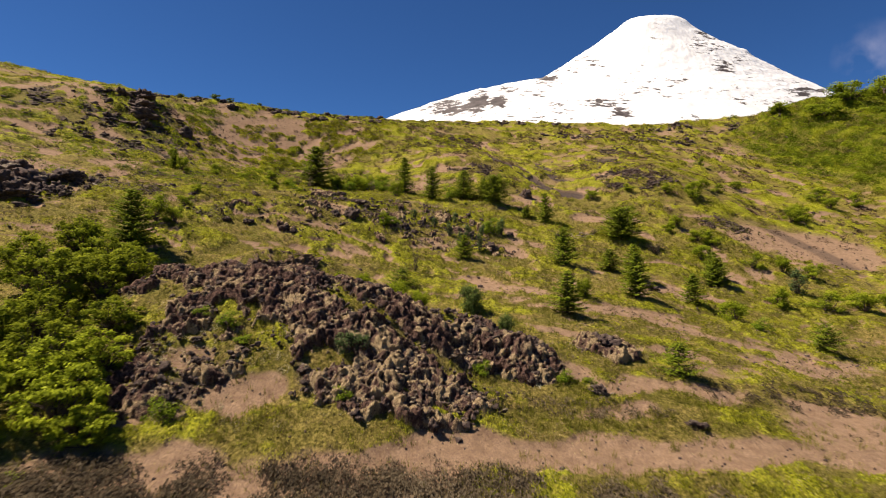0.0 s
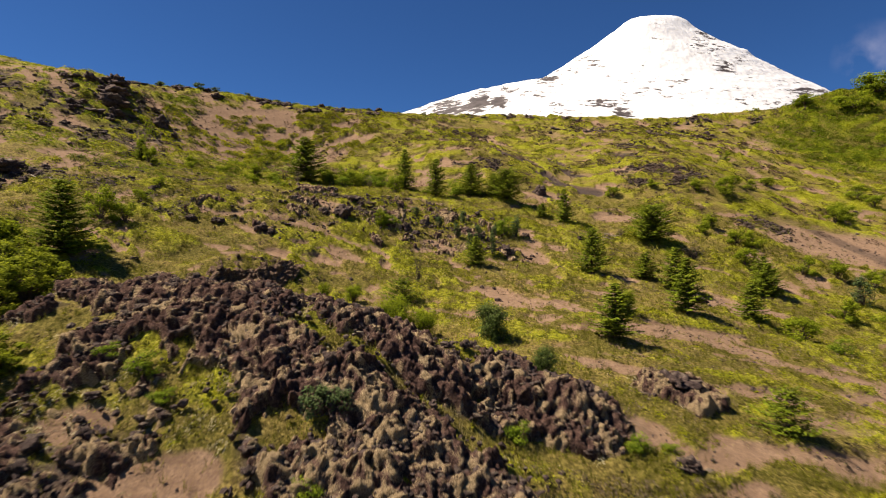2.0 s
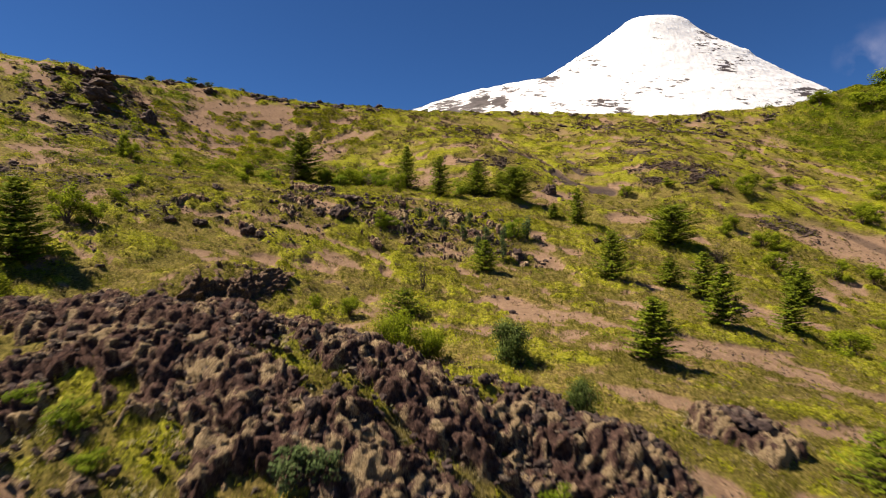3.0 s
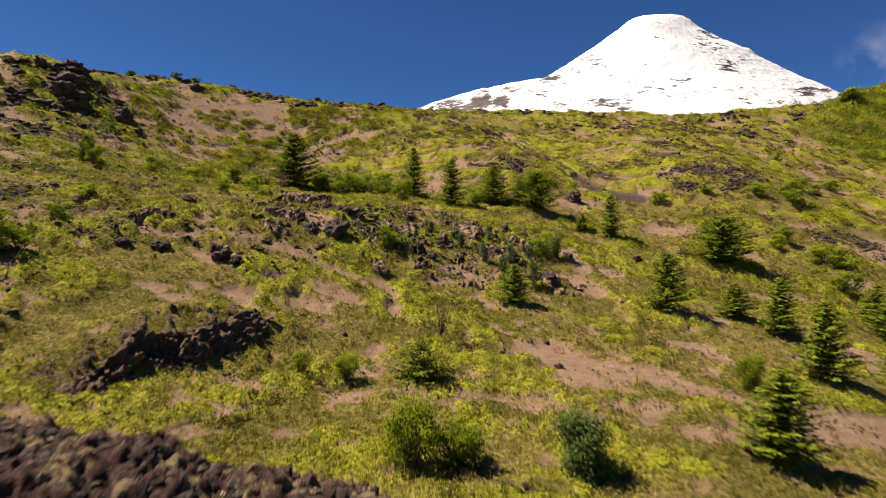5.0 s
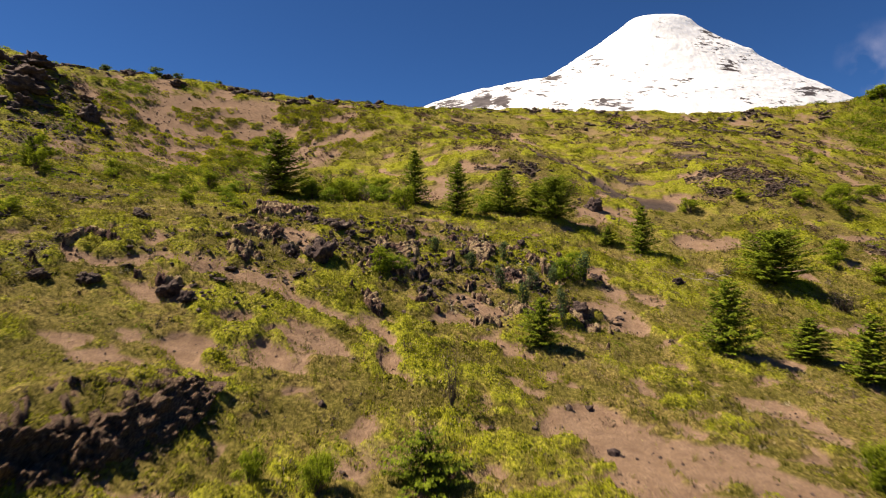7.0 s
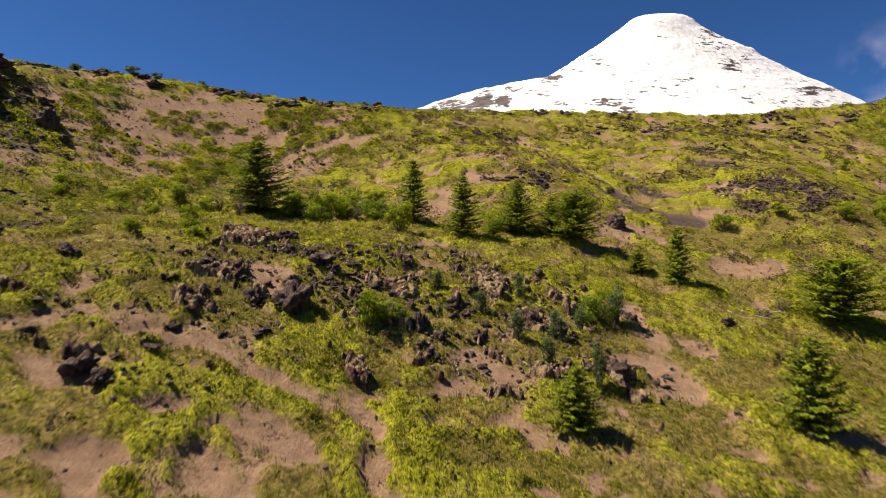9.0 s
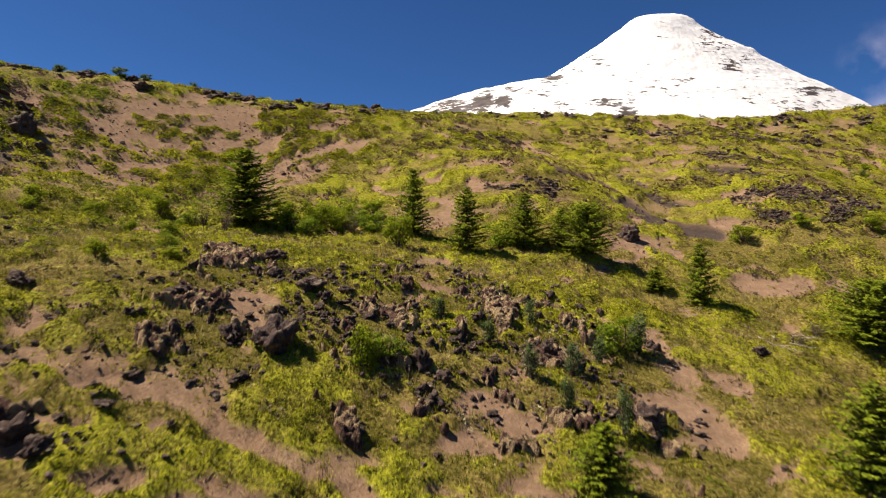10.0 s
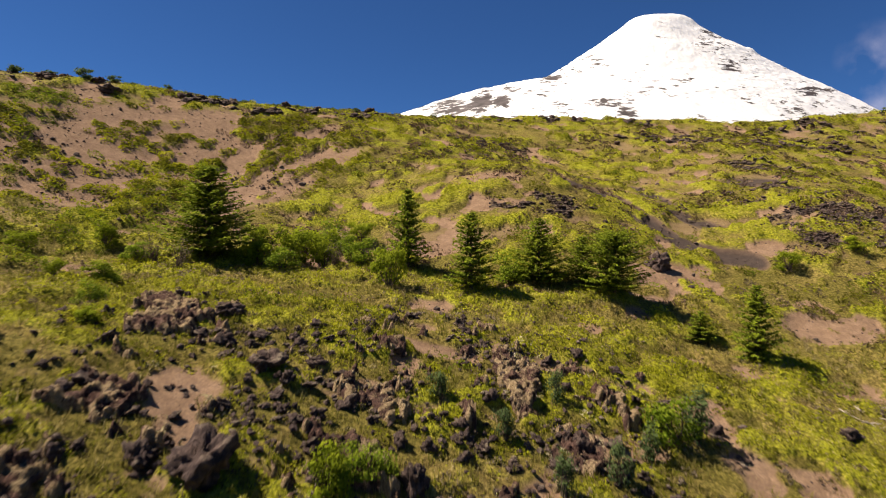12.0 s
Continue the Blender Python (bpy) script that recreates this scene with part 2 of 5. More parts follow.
def bare_at(x, y):
    """How far the ground is bare sand."""
    wx, wy = x + 2.4 * (fbm(x / 3, y / 3, 41) - 0.5), y + 3.0 * (fbm(x / 3, y / 3, 43) - 0.5)
    m = np.zeros(np.shape(x))
    for cx, cy, rx, ry, turn, k in (
            (-27.0, 77.2, 4.2, 2.4, 50, 1.0), (25.5, 92.0, 3.4, 2.2, 15, 1.0), (11.2, 73.6, 3.0, 1.8, 15, 1.0), (18.2, 69.9, 3.4, 2.0, 10, 1.0),
            (7.8, 64.0, 1.2, 0.9, 10, 0.9), (-9.9, 54.2, 1.0, 2.0, 20, 1.0), (5.9, 53.8, 2.2, 1.8, 12, 1.0), (-0.9, 52.4, 1.9, 1.3, 18, 1.0),
            (-15.1, 50.8, 1.0, 0.7, 20, 0.8), (-14.6, 41.9, 1.0, 0.6, 20, 0.9), (-5.4, 47.0, 2.0, 1.6, 15, 0.7)):
        m = np.maximum(m, k * blob(wx, wy, cx, cy, rx, ry, turn))
    for cx, cy, rx, ry, turn, k in (
            (-9.2, 42.3, 3.8, 1.4, 3, 1.0), (-4.6, 41.0, 1.0, 2.8, 10, 0.9), (22.0, 35.4, 8.5, 2.6, 30, 0.8), (44.0, 68.0, 9.0, 6.5, 10, 0.95),
            (56.0, 109.0, 8.0, 6.0, 0, 0.6), (-7.2, 20.9, 2.6, 0.9, 5, 1.0), (37.0, 69.5, 5.0, 4.5, 25, 0.8), (8.0, 56.6, 1.8, 1.8, 15, 0.8),
            (-13.0, 43.8, 2.4, 1.0, 20, 0.6), (17.0, 24.5, 5.0, 2.4, 18, 0.9)):
        m = np.maximum(m, k * blob(wx, wy, cx, cy, rx, ry, turn))
    for cx, cy, rx, ry, turn, k in (
            (14.0, 29.0, 2.6, 1.2, 25, 0.7), (5.6, 25.8, 1.9, 0.9, -20, 0.9), (8.6, 25.0, 3.0, 1.1, 10, 0.9), (7.0, 22.9, 2.4, 0.8, 8, 0.8), (11.8, 25.8, 2.2, 1.0, 15, 0.9), (3.9, 28.2, 0.9, 0.6, 0, 0.8), (-9.6, 22.2, 1.8, 0.8, 10, 0.9), (-10.2, 19.6, 1.4, 0.6, 0, 0.8), (-6.5, 17.0, 9.0, 2.0, 6, 0.9)):
        m = np.maximum(m, k * blob(wx, wy, cx, cy, rx, ry, turn))
    m = np.maximum(m, trail(wx, wy, ((-1.5, 18.5), (2, 19.1), (9, 20.6), (20, 23.0), (40, 28)), 1.9))
    m = np.maximum(m, trail(wx, wy, ((-14, 31.6), (-9, 31.2), (-5.5, 30.6), (-3, 30.0)), 1.2))
    m = np.maximum(m, trail(wx, wy, ((5, 31), (8.5, 30.2), (13, 30)), 1.3))
    m = np.maximum(m, trail(wx, wy, ((2, 43), (4.2, 40.9), (8, 39.0), (13, 37.9), (22, 36)), 2.2))
    m = np.maximum(m, trail(x, y, STREAK, 2.1))
    m = np.maximum(m, trail(x, y, STREAK_2, 1.7))
    m = m * (1 - 0.85 * (1 - np.maximum(blob(x, y, -24, 84, 15, 14, 30), blob(x, y, 44, 67, 15, 10))) * step(fbm(x / 1.7, y / 1.3, 57, 3), 0.56, 0.64) * step(y, 22, 34))
    m = np.maximum(m, 0.8 * step(fbm(x / 3.2, y / 2.2, 53), 0.645, 0.70) * step(y, 30, 40))
    m = np.maximum(m, 0.7 * step(fbm(x / 0.9, y / 0.55, 54, 3), 0.6, 0.68) * step(y, 30, 34) * (1 - step(y, 50, 58)))
    m = m * (1 - 0.8 * turf_mat(x + 30, y) * step(y, 38, 42) * (1 - step(y, 52, 60)) * (1 - step(x, -4, 2)))
    m = np.maximum(m, 0.45 * (1 - turf_mat(x, y)) * step(fbm(x / 4.5, y / 3.2, 56, 3), 0.46, 0.6) * step(y, 64, 78))
    m = np.maximum(m, 0.8 * step(fbm(x / 2.6, y / 2.0, 58, 4), 0.52, 0.6) * (1 - step(x, -30, -22)) * step(y, 44, 50))
    m = m * (1 - blob(x, y, 80, 112, 26, 24))
    m = np.maximum(m, sand_side(x, y) * (1 - mat_at(x, y)))
    m = np.maximum(m, trail(wx, wy, PATH, 0.72) * (1 - 0.4 * turf_mat(x - 11, y)))
    for cx, cy, rx, ry in PATCHES:
        m = np.maximum(m, blob(wx, wy, cx, cy, rx, ry, 15))
    return np.maximum(np.clip(m - 0.9 * lava_at(x, y), 0, 1), pan_at(x, y))


def ash_at(x, y):
    """How far bare ground is dark ash."""
    m = np.maximum(trail(x, y, STREAK, 2.1), trail(x, y, STREAK_2, 1.7))
    return np.maximum(np.maximum(m, blob(x, y, 25.5, 92, 4, 2.6)), 0.6 * trail(x, y, ((36, 79), (41, 73), (43.5, 68), (44, 62)), 2.4))


def mottle_at(x, y):
    """Patches of darker, greener and drier plants, a stride or two across."""
    return np.clip(0.62 * fbm(x / 2.1, y / 1.5, 171, 3) + 0.48 * fbm(x / 0.7, y / 0.6, 173, 2) - 0.05, 0, 1)


def ground_at(x, y, lava=None, bare=None, cushion=None):
    """The height of the ground, with its small relief."""
    x, y = np.asarray(x, float), np.asarray(y, float)
    near = 1 - step(np.hypot(x - 5, y - 60), 90, 160)
    if lava is None:
        lava, bare, cushion = lava_at(x, y), bare_at(x, y), cushion_at(x, y)
    lumps = 0.4 * domes(x / 1.3, y / 1.1, 3) + 0.9 * (fbm(x / 1.6, y / 1.6, 5) - 0.5)
    soft = 0.55 * (fbm(x / 5, y / 5, 11) - 0.5) + 0.16 * (fbm(x / 0.9, y / 0.9, 13, 3) - 0.5) * (1 - 0.7 * bare)
    return slope(x, y) + near * (soft + (1 - bare) * (1 - lava) * (0.28 + 0.05 * step(y, 55, 75)) * (1 - 0.75 * sand_side(x, y)) * cushion + 0.12 * (1 - 0.8 * sand_side(x, y)) * (1 - bare) * turf_mat(x, y) * step(y, 30, 40) + 0.17 * sand_side(x, y) * mat_at(x, y) + lava * (lumps * (0.72 - 0.46 * step(y, 32, 36)) - 0.1) - 0.12 * bare)


def cushion_at(x, y):
    """Low rounded plant cushions and mats, larger up the slope."""
    far = step(y, 55, 75)
    grown = step(fbm(x / 3.2, y / 2.6, 101), 0.34, 0.56)
    mat = turf_mat(x, y)
    near = (0.3 + 0.7 * mat) * (0.6 * domes(x / 0.85, y / 0.7, 15) + 0.4 * domes(x / 0.4, y / 0.36, 19))
    return (0.3 + 0.7 * grown) * ((1 - far) * near + far * (0.12 + 0.88 * mat) * (0.55 + 0.45 * domes(x / 1.9, y / 1.3, 23)))


# ---- materials ----
def material(name, rough=0.9, spec=0.2):
    m = bpy.data.materials.new(name)
    m.use_nodes = True
    m.node_tree.nodes["Principled BSDF"].inputs["Roughness"].default_value = rough
    m.node_tree.nodes["Principled BSDF"].inputs["Specular IOR Level"].default_value = spec
    return m, m.node_tree.nodes, m.node_tree.links, m.node_tree.nodes["Principled BSDF"]


def noise_node(nodes, links, scale, detail=6, rough=0.6, coords="Object"):
    tc, n = nodes.new("ShaderNodeTexCoord"), nodes.new("ShaderNodeTexNoise")
    n.inputs["Scale"].default_value, n.inputs["Detail"].default_value, n.inputs["Roughness"].default_value = scale, detail, rough
    links.new(tc.outputs[coords], n.inputs["Vector"])
    return n.outputs["Fac"]


def ramp(nodes, links, fac, *stops):
    r = nodes.new("ShaderNodeValToRGB")
    e = r.color_ramp.elements
    for k, (pos, col) in enumerate(stops):
        el = e[k] if k < 2 else e.new(pos)
        el.position, el.color = pos, (*col, 1)
    links.new(fac, r.inputs["Fac"])
    return r.outputs["Color"]


def mixed(nodes, links, fac, a, b, mode="MIX"):
    m = nodes.new("ShaderNodeMix")
    m.data_type, m.blend_type = "RGBA", mode
    for socket, value in ((m.inputs["Factor"], fac), (m.inputs["A"], a), (m.inputs["B"], b)):
        if isinstance(value, (int, float)):
            socket.default_value = value
        elif isinstance(value, tuple):
            socket.default_value = (*value, 1)
        else:
            links.new(value, socket)
    return m.outputs["Result"]


def attribute(nodes, name):
    a = nodes.new("ShaderNodeAttribute")
    a.attribute_name = name
    return a.outputs["Fac"]


def bumped(nodes, links, bsdf, fac, strength, distance):
    b = nodes.new("ShaderNodeBump")
    b.inputs["Strength"].default_value, b.inputs["Distance"].default_value = strength, distance
    links.new(fac, b.inputs["Height"])
    links.new(b.outputs["Normal"], bsdf.inputs["Normal"])


def ground_material():
    m, n, l, b = material("slope_soil", 0.95, 0.1)
    coarse, fine, grit = noise_node(n, l, 0.35), noise_node(n, l, 2.2, 8), noise_node(n, l, 14, 6, 0.7)
    sand = ramp(n, l, fine, (0.25, (0.1837, 0.111, 0.0627)), (0.5, (0.2888, 0.184, 0.1078)), (0.75, (0.378, 0.25, 0.1568)))
    sand = mixed(n, l, ramp(n, l, grit, (0.35, (0, 0, 0)), (0.62, (1, 1, 1))), (0.17, 0.105, 0.075), sand)
    sand = mixed(n, l, attribute(n, "ash"), sand, mixed(n, l, fine, (0.038, 0.028, 0.024), (0.09, 0.064, 0.052)))
    speck = noise_node(n, l, 7.5, 9, 0.78)
    turf = ramp(n, l, speck, (0.35, (0.0389, 0.0396, 0.0057)), (0.45, (0.1331, 0.1337, 0.0103)), (0.54, (0.2772, 0.2698, 0.016)), (0.62, (0.4213, 0.3837, 0.0399)), (0.75, (0.4879, 0.4186, 0.1482)))
    litter = ramp(n, l, speck, (0.37, (0.0483, 0.0339, 0.0108)), (0.5, (0.1631, 0.1185, 0.0325)), (0.62, (0.3384, 0.2506, 0.0812)))
    turf = mixed(n, l, ramp(n, l, attribute(n, "cushion"), (0.15, (0, 0, 0)), (0.5, (1, 1, 1))), litter, turf)
    dull = ramp(n, l, speck, (0.36, (0.0335, 0.0271, 0.0065)), (0.5, (0.1197, 0.1016, 0.0173)), (0.63, (0.2633, 0.2031, 0.0541)))
    turf = mixed(n, l, ramp(n, l, attribute(n, "mottle"), (0.36, (0.9, 0.9, 0.9)), (0.54, (0, 0, 0))), turf, dull)
    turf = mixed(n, l, ramp(n, l, coarse, (0.47, (0, 0, 0)), (0.62, (0.55, 0.55, 0.55))), turf, litter)
    rock = ramp(n, l, fine, (0.3, (0.0263, 0.0165, 0.0133)), (0.55, (0.075, 0.0495, 0.039)), (0.75, (0.18, 0.1237, 0.0897)))
    rock = mixed(n, l, ramp(n, l, grit, (0.5, (0, 0, 0)), (0.7, (1, 1, 1))), rock, (0.2, 0.165, 0.11))
    col = mixed(n, l, ramp(n, l, attribute(n, "bare"), (0.25, (0, 0, 0)), (0.6, (1, 1, 1))), turf, sand)
    col = mixed(n, l, ramp(n, l, attribute(n, "lava"), (0.25, (0, 0, 0)), (0.5, (1, 1, 1))), col, rock)
    l.new(col, b.inputs["Base Color"])
    bumped(n, l, b, speck, 0.9, 0.12)
    return m


def lava_material():
    m, n, l, b = material("lava_rock", 0.92, 0.15)
    fine, grit, big = noise_node(n, l, 5, 8, 0.7), noise_node(n, l, 30, 5, 0.7), noise_node(n, l, 1.3)
    col = ramp(n, l, fine, (0.3, (0.024, 0.016, 0.015)), (0.52, (0.08, 0.054, 0.047)), (0.74, (0.2, 0.14, 0.115)))
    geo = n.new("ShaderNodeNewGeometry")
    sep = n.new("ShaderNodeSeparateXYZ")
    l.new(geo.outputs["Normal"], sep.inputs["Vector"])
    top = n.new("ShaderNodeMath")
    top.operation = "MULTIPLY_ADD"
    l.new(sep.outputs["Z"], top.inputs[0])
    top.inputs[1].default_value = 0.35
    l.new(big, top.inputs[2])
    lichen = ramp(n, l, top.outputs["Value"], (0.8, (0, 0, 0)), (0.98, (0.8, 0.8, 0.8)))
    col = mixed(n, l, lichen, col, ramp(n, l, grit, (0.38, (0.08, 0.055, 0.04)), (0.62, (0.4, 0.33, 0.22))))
    l.new(col, b.inputs["Base Color"])
    bumped(n, l, b, fine, 1.0, 0.16)
    return m


def crust_material():
    """Clinkery lava crust: purplish black in the joints, cream lichen on the heads."""
    m, n, l, b = material("lava_crust", 0.95, 0.12)
    fine, grit = noise_node(n, l, 7.5, 9, 0.78), noise_node(n, l, 26, 6, 0.75)
    col = ramp(n, l, fine, (0.3, (0.0201, 0.0104, 0.0093)), (0.47, (0.073, 0.04, 0.0327)), (0.58, (0.1596, 0.092, 0.0701)), (0.72, (0.3283, 0.208, 0.148)))
    pale = ramp(n, l, grit, (0.34, (0.1296, 0.0825, 0.044)), (0.52, (0.3672, 0.2619, 0.1452)), (0.66, (0.5616, 0.4268, 0.264)))
    k = n.new("ShaderNodeMath")
    k.operation = "MULTIPLY_ADD"
    l.new(grit, k.inputs[0])
    k.inputs[1].default_value = 0.9
    l.new(attribute(n, "lichen"), k.inputs[2])
    col = mixed(n, l, ramp(n, l, k.outputs["Value"], (0.8, (0, 0, 0)), (1.0, (1, 1, 1))), col, pale)
    l.new(col, b.inputs["Base Color"])
    bumped(n, l, b, noise_node(n, l, 9, 9, 0.75), 1.0, 0.22)
    return m


def leaf_material(name, *stops, through_light=0.4):
    """Leaves whose colour runs over the plants, with some light shining through."""
    m, n, l, b = material(name, 0.8, 0.06)
    geo = n.new("ShaderNodeNewGeometry")
    v = n.new("ShaderNodeMath")
    v.operation = "MULTIPLY_ADD"
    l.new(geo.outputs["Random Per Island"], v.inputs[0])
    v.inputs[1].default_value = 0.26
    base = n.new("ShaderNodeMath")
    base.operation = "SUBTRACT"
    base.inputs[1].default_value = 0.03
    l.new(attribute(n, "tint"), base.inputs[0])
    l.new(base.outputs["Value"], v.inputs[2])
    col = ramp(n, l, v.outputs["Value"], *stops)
    l.new(col, b.inputs["Base Color"])
    tr, mx = n.new("ShaderNodeBsdfTranslucent"), n.new("ShaderNodeMixShader")
    l.new(col, tr.inputs["Color"])
    mx.inputs["Fac"].default_value = through_light
    l.new(b.outputs["BSDF"], mx.inputs[1])
    l.new(tr.outputs["BSDF"], mx.inputs[2])
    l.new(mx.outputs["Shader"], n["Material Output"].inputs["Surface"])
    return m


def bark_material(name, dark, light):
    m, n, l, b = material(name, 0.9, 0.1)
    l.new(ramp(n, l, noise_node(n, l, 25, 6), (0.35, dark), (0.7, light)), b.inputs["Base Color"])
    bumped(n, l, b, noise_node(n, l, 60), 0.6, 0.01)
    return m


def snow_material():
    m, n, l, b = material("snow_and_rock", 0.7, 0.2)
    fine = noise_node(n, l, 0.02, 8, 0.65)
    rock = ramp(n, l, fine, (0.3, (0.0374, 0.0304, 0.031)), (0.6, (0.085, 0.0688, 0.0667)), (0.8, (0.17, 0.136, 0.124)))
    snow = ramp(n, l, fine, (0.3, (0.66, 0.635, 0.645)), (0.65, (0.8, 0.78, 0.78)))
    jag = n.new("ShaderNodeMath")
    jag.operation = "MULTIPLY_ADD"
    co, flat, streak = n.new("ShaderNodeTexCoord"), n.new("ShaderNodeMapping"), n.new("ShaderNodeTexNoise")
    flat.inputs["Scale"].default_value = (1.0, 0.6, 3.4)
    l.new(co.outputs["Object"], flat.inputs["Vector"])
    l.new(flat.outputs["Vector"], streak.inputs["Vector"])
    streak.inputs["Scale"].default_value, streak.inputs["Detail"].default_value, streak.inputs["Roughness"].default_value = 0.017, 9, 0.72
    l.new(streak.outputs["Fac"], jag.inputs[0])
    jag.inputs[1].default_value = 1.45
    l.new(attribute(n, "rock"), jag.inputs[2])
    l.new(mixed(n, l, ramp(n, l, jag.outputs["Value"], (0.935, (0, 0, 0)), (0.99, (1, 1, 1))), snow, rock), b.inputs["Base Color"])
    bumped(n, l, b, fine, 0.45, 14.0)
    return m


SOIL, LAVA, CLINKER, SNOW = ground_material(), lava_material(), crust_material(), snow_material()
SHRUB = leaf_material("low_shrub_leaves", (0.0, (0.0894, 0.0793, 0.0132)), (0.3, (0.154, 0.1546, 0.0103)), (0.55, (0.2739, 0.2791, 0.0125)), (0.8, (0.3823, 0.3779, 0.0171)), (1.0, (0.4247, 0.3721, 0.0912)))
DRY = leaf_material("dry_grass_blades", (0.0, (0.08, 0.085, 0.01)), (0.4, (0.18, 0.165, 0.025)), (0.8, (0.29, 0.23, 0.08)), (1.0, (0.42, 0.34, 0.18)))
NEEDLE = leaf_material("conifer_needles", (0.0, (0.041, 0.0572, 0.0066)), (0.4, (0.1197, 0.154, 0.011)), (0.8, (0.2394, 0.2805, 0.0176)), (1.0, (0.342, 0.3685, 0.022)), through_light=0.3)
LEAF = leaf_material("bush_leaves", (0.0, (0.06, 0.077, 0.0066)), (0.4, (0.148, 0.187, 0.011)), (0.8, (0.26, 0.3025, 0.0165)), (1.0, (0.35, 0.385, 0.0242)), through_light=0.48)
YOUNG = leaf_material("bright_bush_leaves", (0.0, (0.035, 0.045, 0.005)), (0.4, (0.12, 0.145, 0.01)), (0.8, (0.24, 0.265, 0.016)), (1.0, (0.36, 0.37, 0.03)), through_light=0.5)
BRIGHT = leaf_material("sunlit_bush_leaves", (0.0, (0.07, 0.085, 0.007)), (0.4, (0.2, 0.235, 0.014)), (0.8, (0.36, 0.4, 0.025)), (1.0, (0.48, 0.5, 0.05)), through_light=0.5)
LIME = leaf_material("fresh_leaves", (0.0, (0.06, 0.09, 0.008)), (0.5, (0.14, 0.2, 0.012)), (1.0, (0.26, 0.3, 0.025)))
GREY = leaf_material("grey_green_leaves", (0.0, (0.0338, 0.054, 0.0203)), (0.5, (0.081, 0.1148, 0.0405)), (1.0, (0.1485, 0.189, 0.0675)))
DUSKY = leaf_material("dusky_green_leaves", (0.0, (0.03, 0.048, 0.014)), (0.5, (0.09, 0.125, 0.03)), (1.0, (0.19, 0.23, 0.06)))
STRAW = leaf_material("withered_leaves", (0.0, (0.06, 0.045, 0.03)), (0.5, (0.16, 0.12, 0.075)), (1.0, (0.34, 0.27, 0.18)))
BARK = bark_material("bark", (0.05, 0.035, 0.025), (0.14, 0.1, 0.075))
PALE = bark_material("weathered_wood", (0.25, 0.2, 0.15), (0.5, 0.43, 0.35))


# ---- mesh helpers ----
def mesh_of(name, verts, faces, mat, attrs=(), smooth=False):
    """A mesh from arrays: verts n x 3, faces m x 3 or m x 4."""
    me = bpy.data.meshes.new(name)
    k = faces.shape[1]
    me.vertices.add(len(verts))
    me.vertices.foreach_set("co", np.ascontiguousarray(verts, np.float32).ravel())
    me.loops.add(faces.size)
    me.loops.foreach_set("vertex_index", np.ascontiguousarray(faces, np.int32).ravel())
    me.polygons.add(len(faces))
    me.polygons.foreach_set("loop_start", np.arange(0, faces.size, k, dtype=np.int32))
    me.polygons.foreach_set("use_smooth", np.full(len(faces), smooth))
    for key, values in attrs:
        me.attributes.new(key, "FLOAT", "POINT").data.foreach_set("value", np.ascontiguousarray(values, np.float32))
    me.update(calc_edges=True)
    me.validate()
    me.materials.append(mat)
    return me


def part(name, me, parent, label=""):
    ob = new(name, me)
    ob.parent = parent
    return tagged(ob, label) if label else ob


def unit(v):
    return v / np.maximum(np.linalg.norm(v, axis=1, keepdims=True), 1e-9)


def leaves(centre, normal, length, width, rng, along=None):
    """Pointed leaves: four corners each, lying across their normals."""
    n = len(centre)
    normal = unit(normal)
    if along is None:
        along = rng.normal(size=(n, 3))
    along = unit(along - normal * np.sum(along * normal, axis=1, keepdims=True))
    side = np.cross(normal, along)
    length, width = np.broadcast_to(length, n)[:, None], np.broadcast_to(width, n)[:, None]
    v = np.stack([centre - along * length / 2, centre + side * width / 2 + along * length * 0.06,
                  centre + along * length / 2, centre - side * width / 2 + along * length * 0.06], 1)
    return v.reshape(-1, 3), np.arange(4 * n).reshape(n, 4)


def tube(points, radii, sides=6):
    """A bent, tapering round stem."""
    points = np.asarray(points, float)
    v, f = [], []
    for k, (p, r) in enumerate(zip(points, radii)):
        d = points[min(k + 1, len(points) - 1)] - points[max(k - 1, 0)]
        d = d / np.linalg.norm(d)
        a = np.cross(d, (0.3, 0.9, 0.1))
        a = a / np.linalg.norm(a)
        b = np.cross(d, a)
        for s in range(sides):
            w = 2 * math.pi * s / sides
            v.append(p + r * (a * math.cos(w) + b * math.sin(w)))
    for k in range(len(points) - 1):
        for s in range(sides):
            q = (s + 1) % sides
            f.append((k * sides + s, k * sides + q, (k + 1) * sides + q, (k + 1) * sides + s))
    return np.array(v), np.array(f)


def joined(pieces):
    vs, fs, at = [], [], 0
    for v, f in pieces:
        vs.append(v)
        fs.append(f + at)
        at += len(v)
    return np.concatenate(vs), np.concatenate(fs)


# ---- ground: one sheet to the horizon ----
def stretched(lo, hi, fine, end_lo, end_hi):
    """Grid lines: even between lo and hi, then wider and wider apart."""
    mid = np.concatenate(fine)
    out = [mid]
    for start, end, sign in ((lo, end_lo, -1), (hi, end_hi, 1)):
        s, at, line = 0.5, start, []
        while (at - end) * sign < 0:
            s *= 1.16
            at += sign * s
            line.append(at)
        out.append(np.array(line))
    return np.unique(np.concatenate(out))


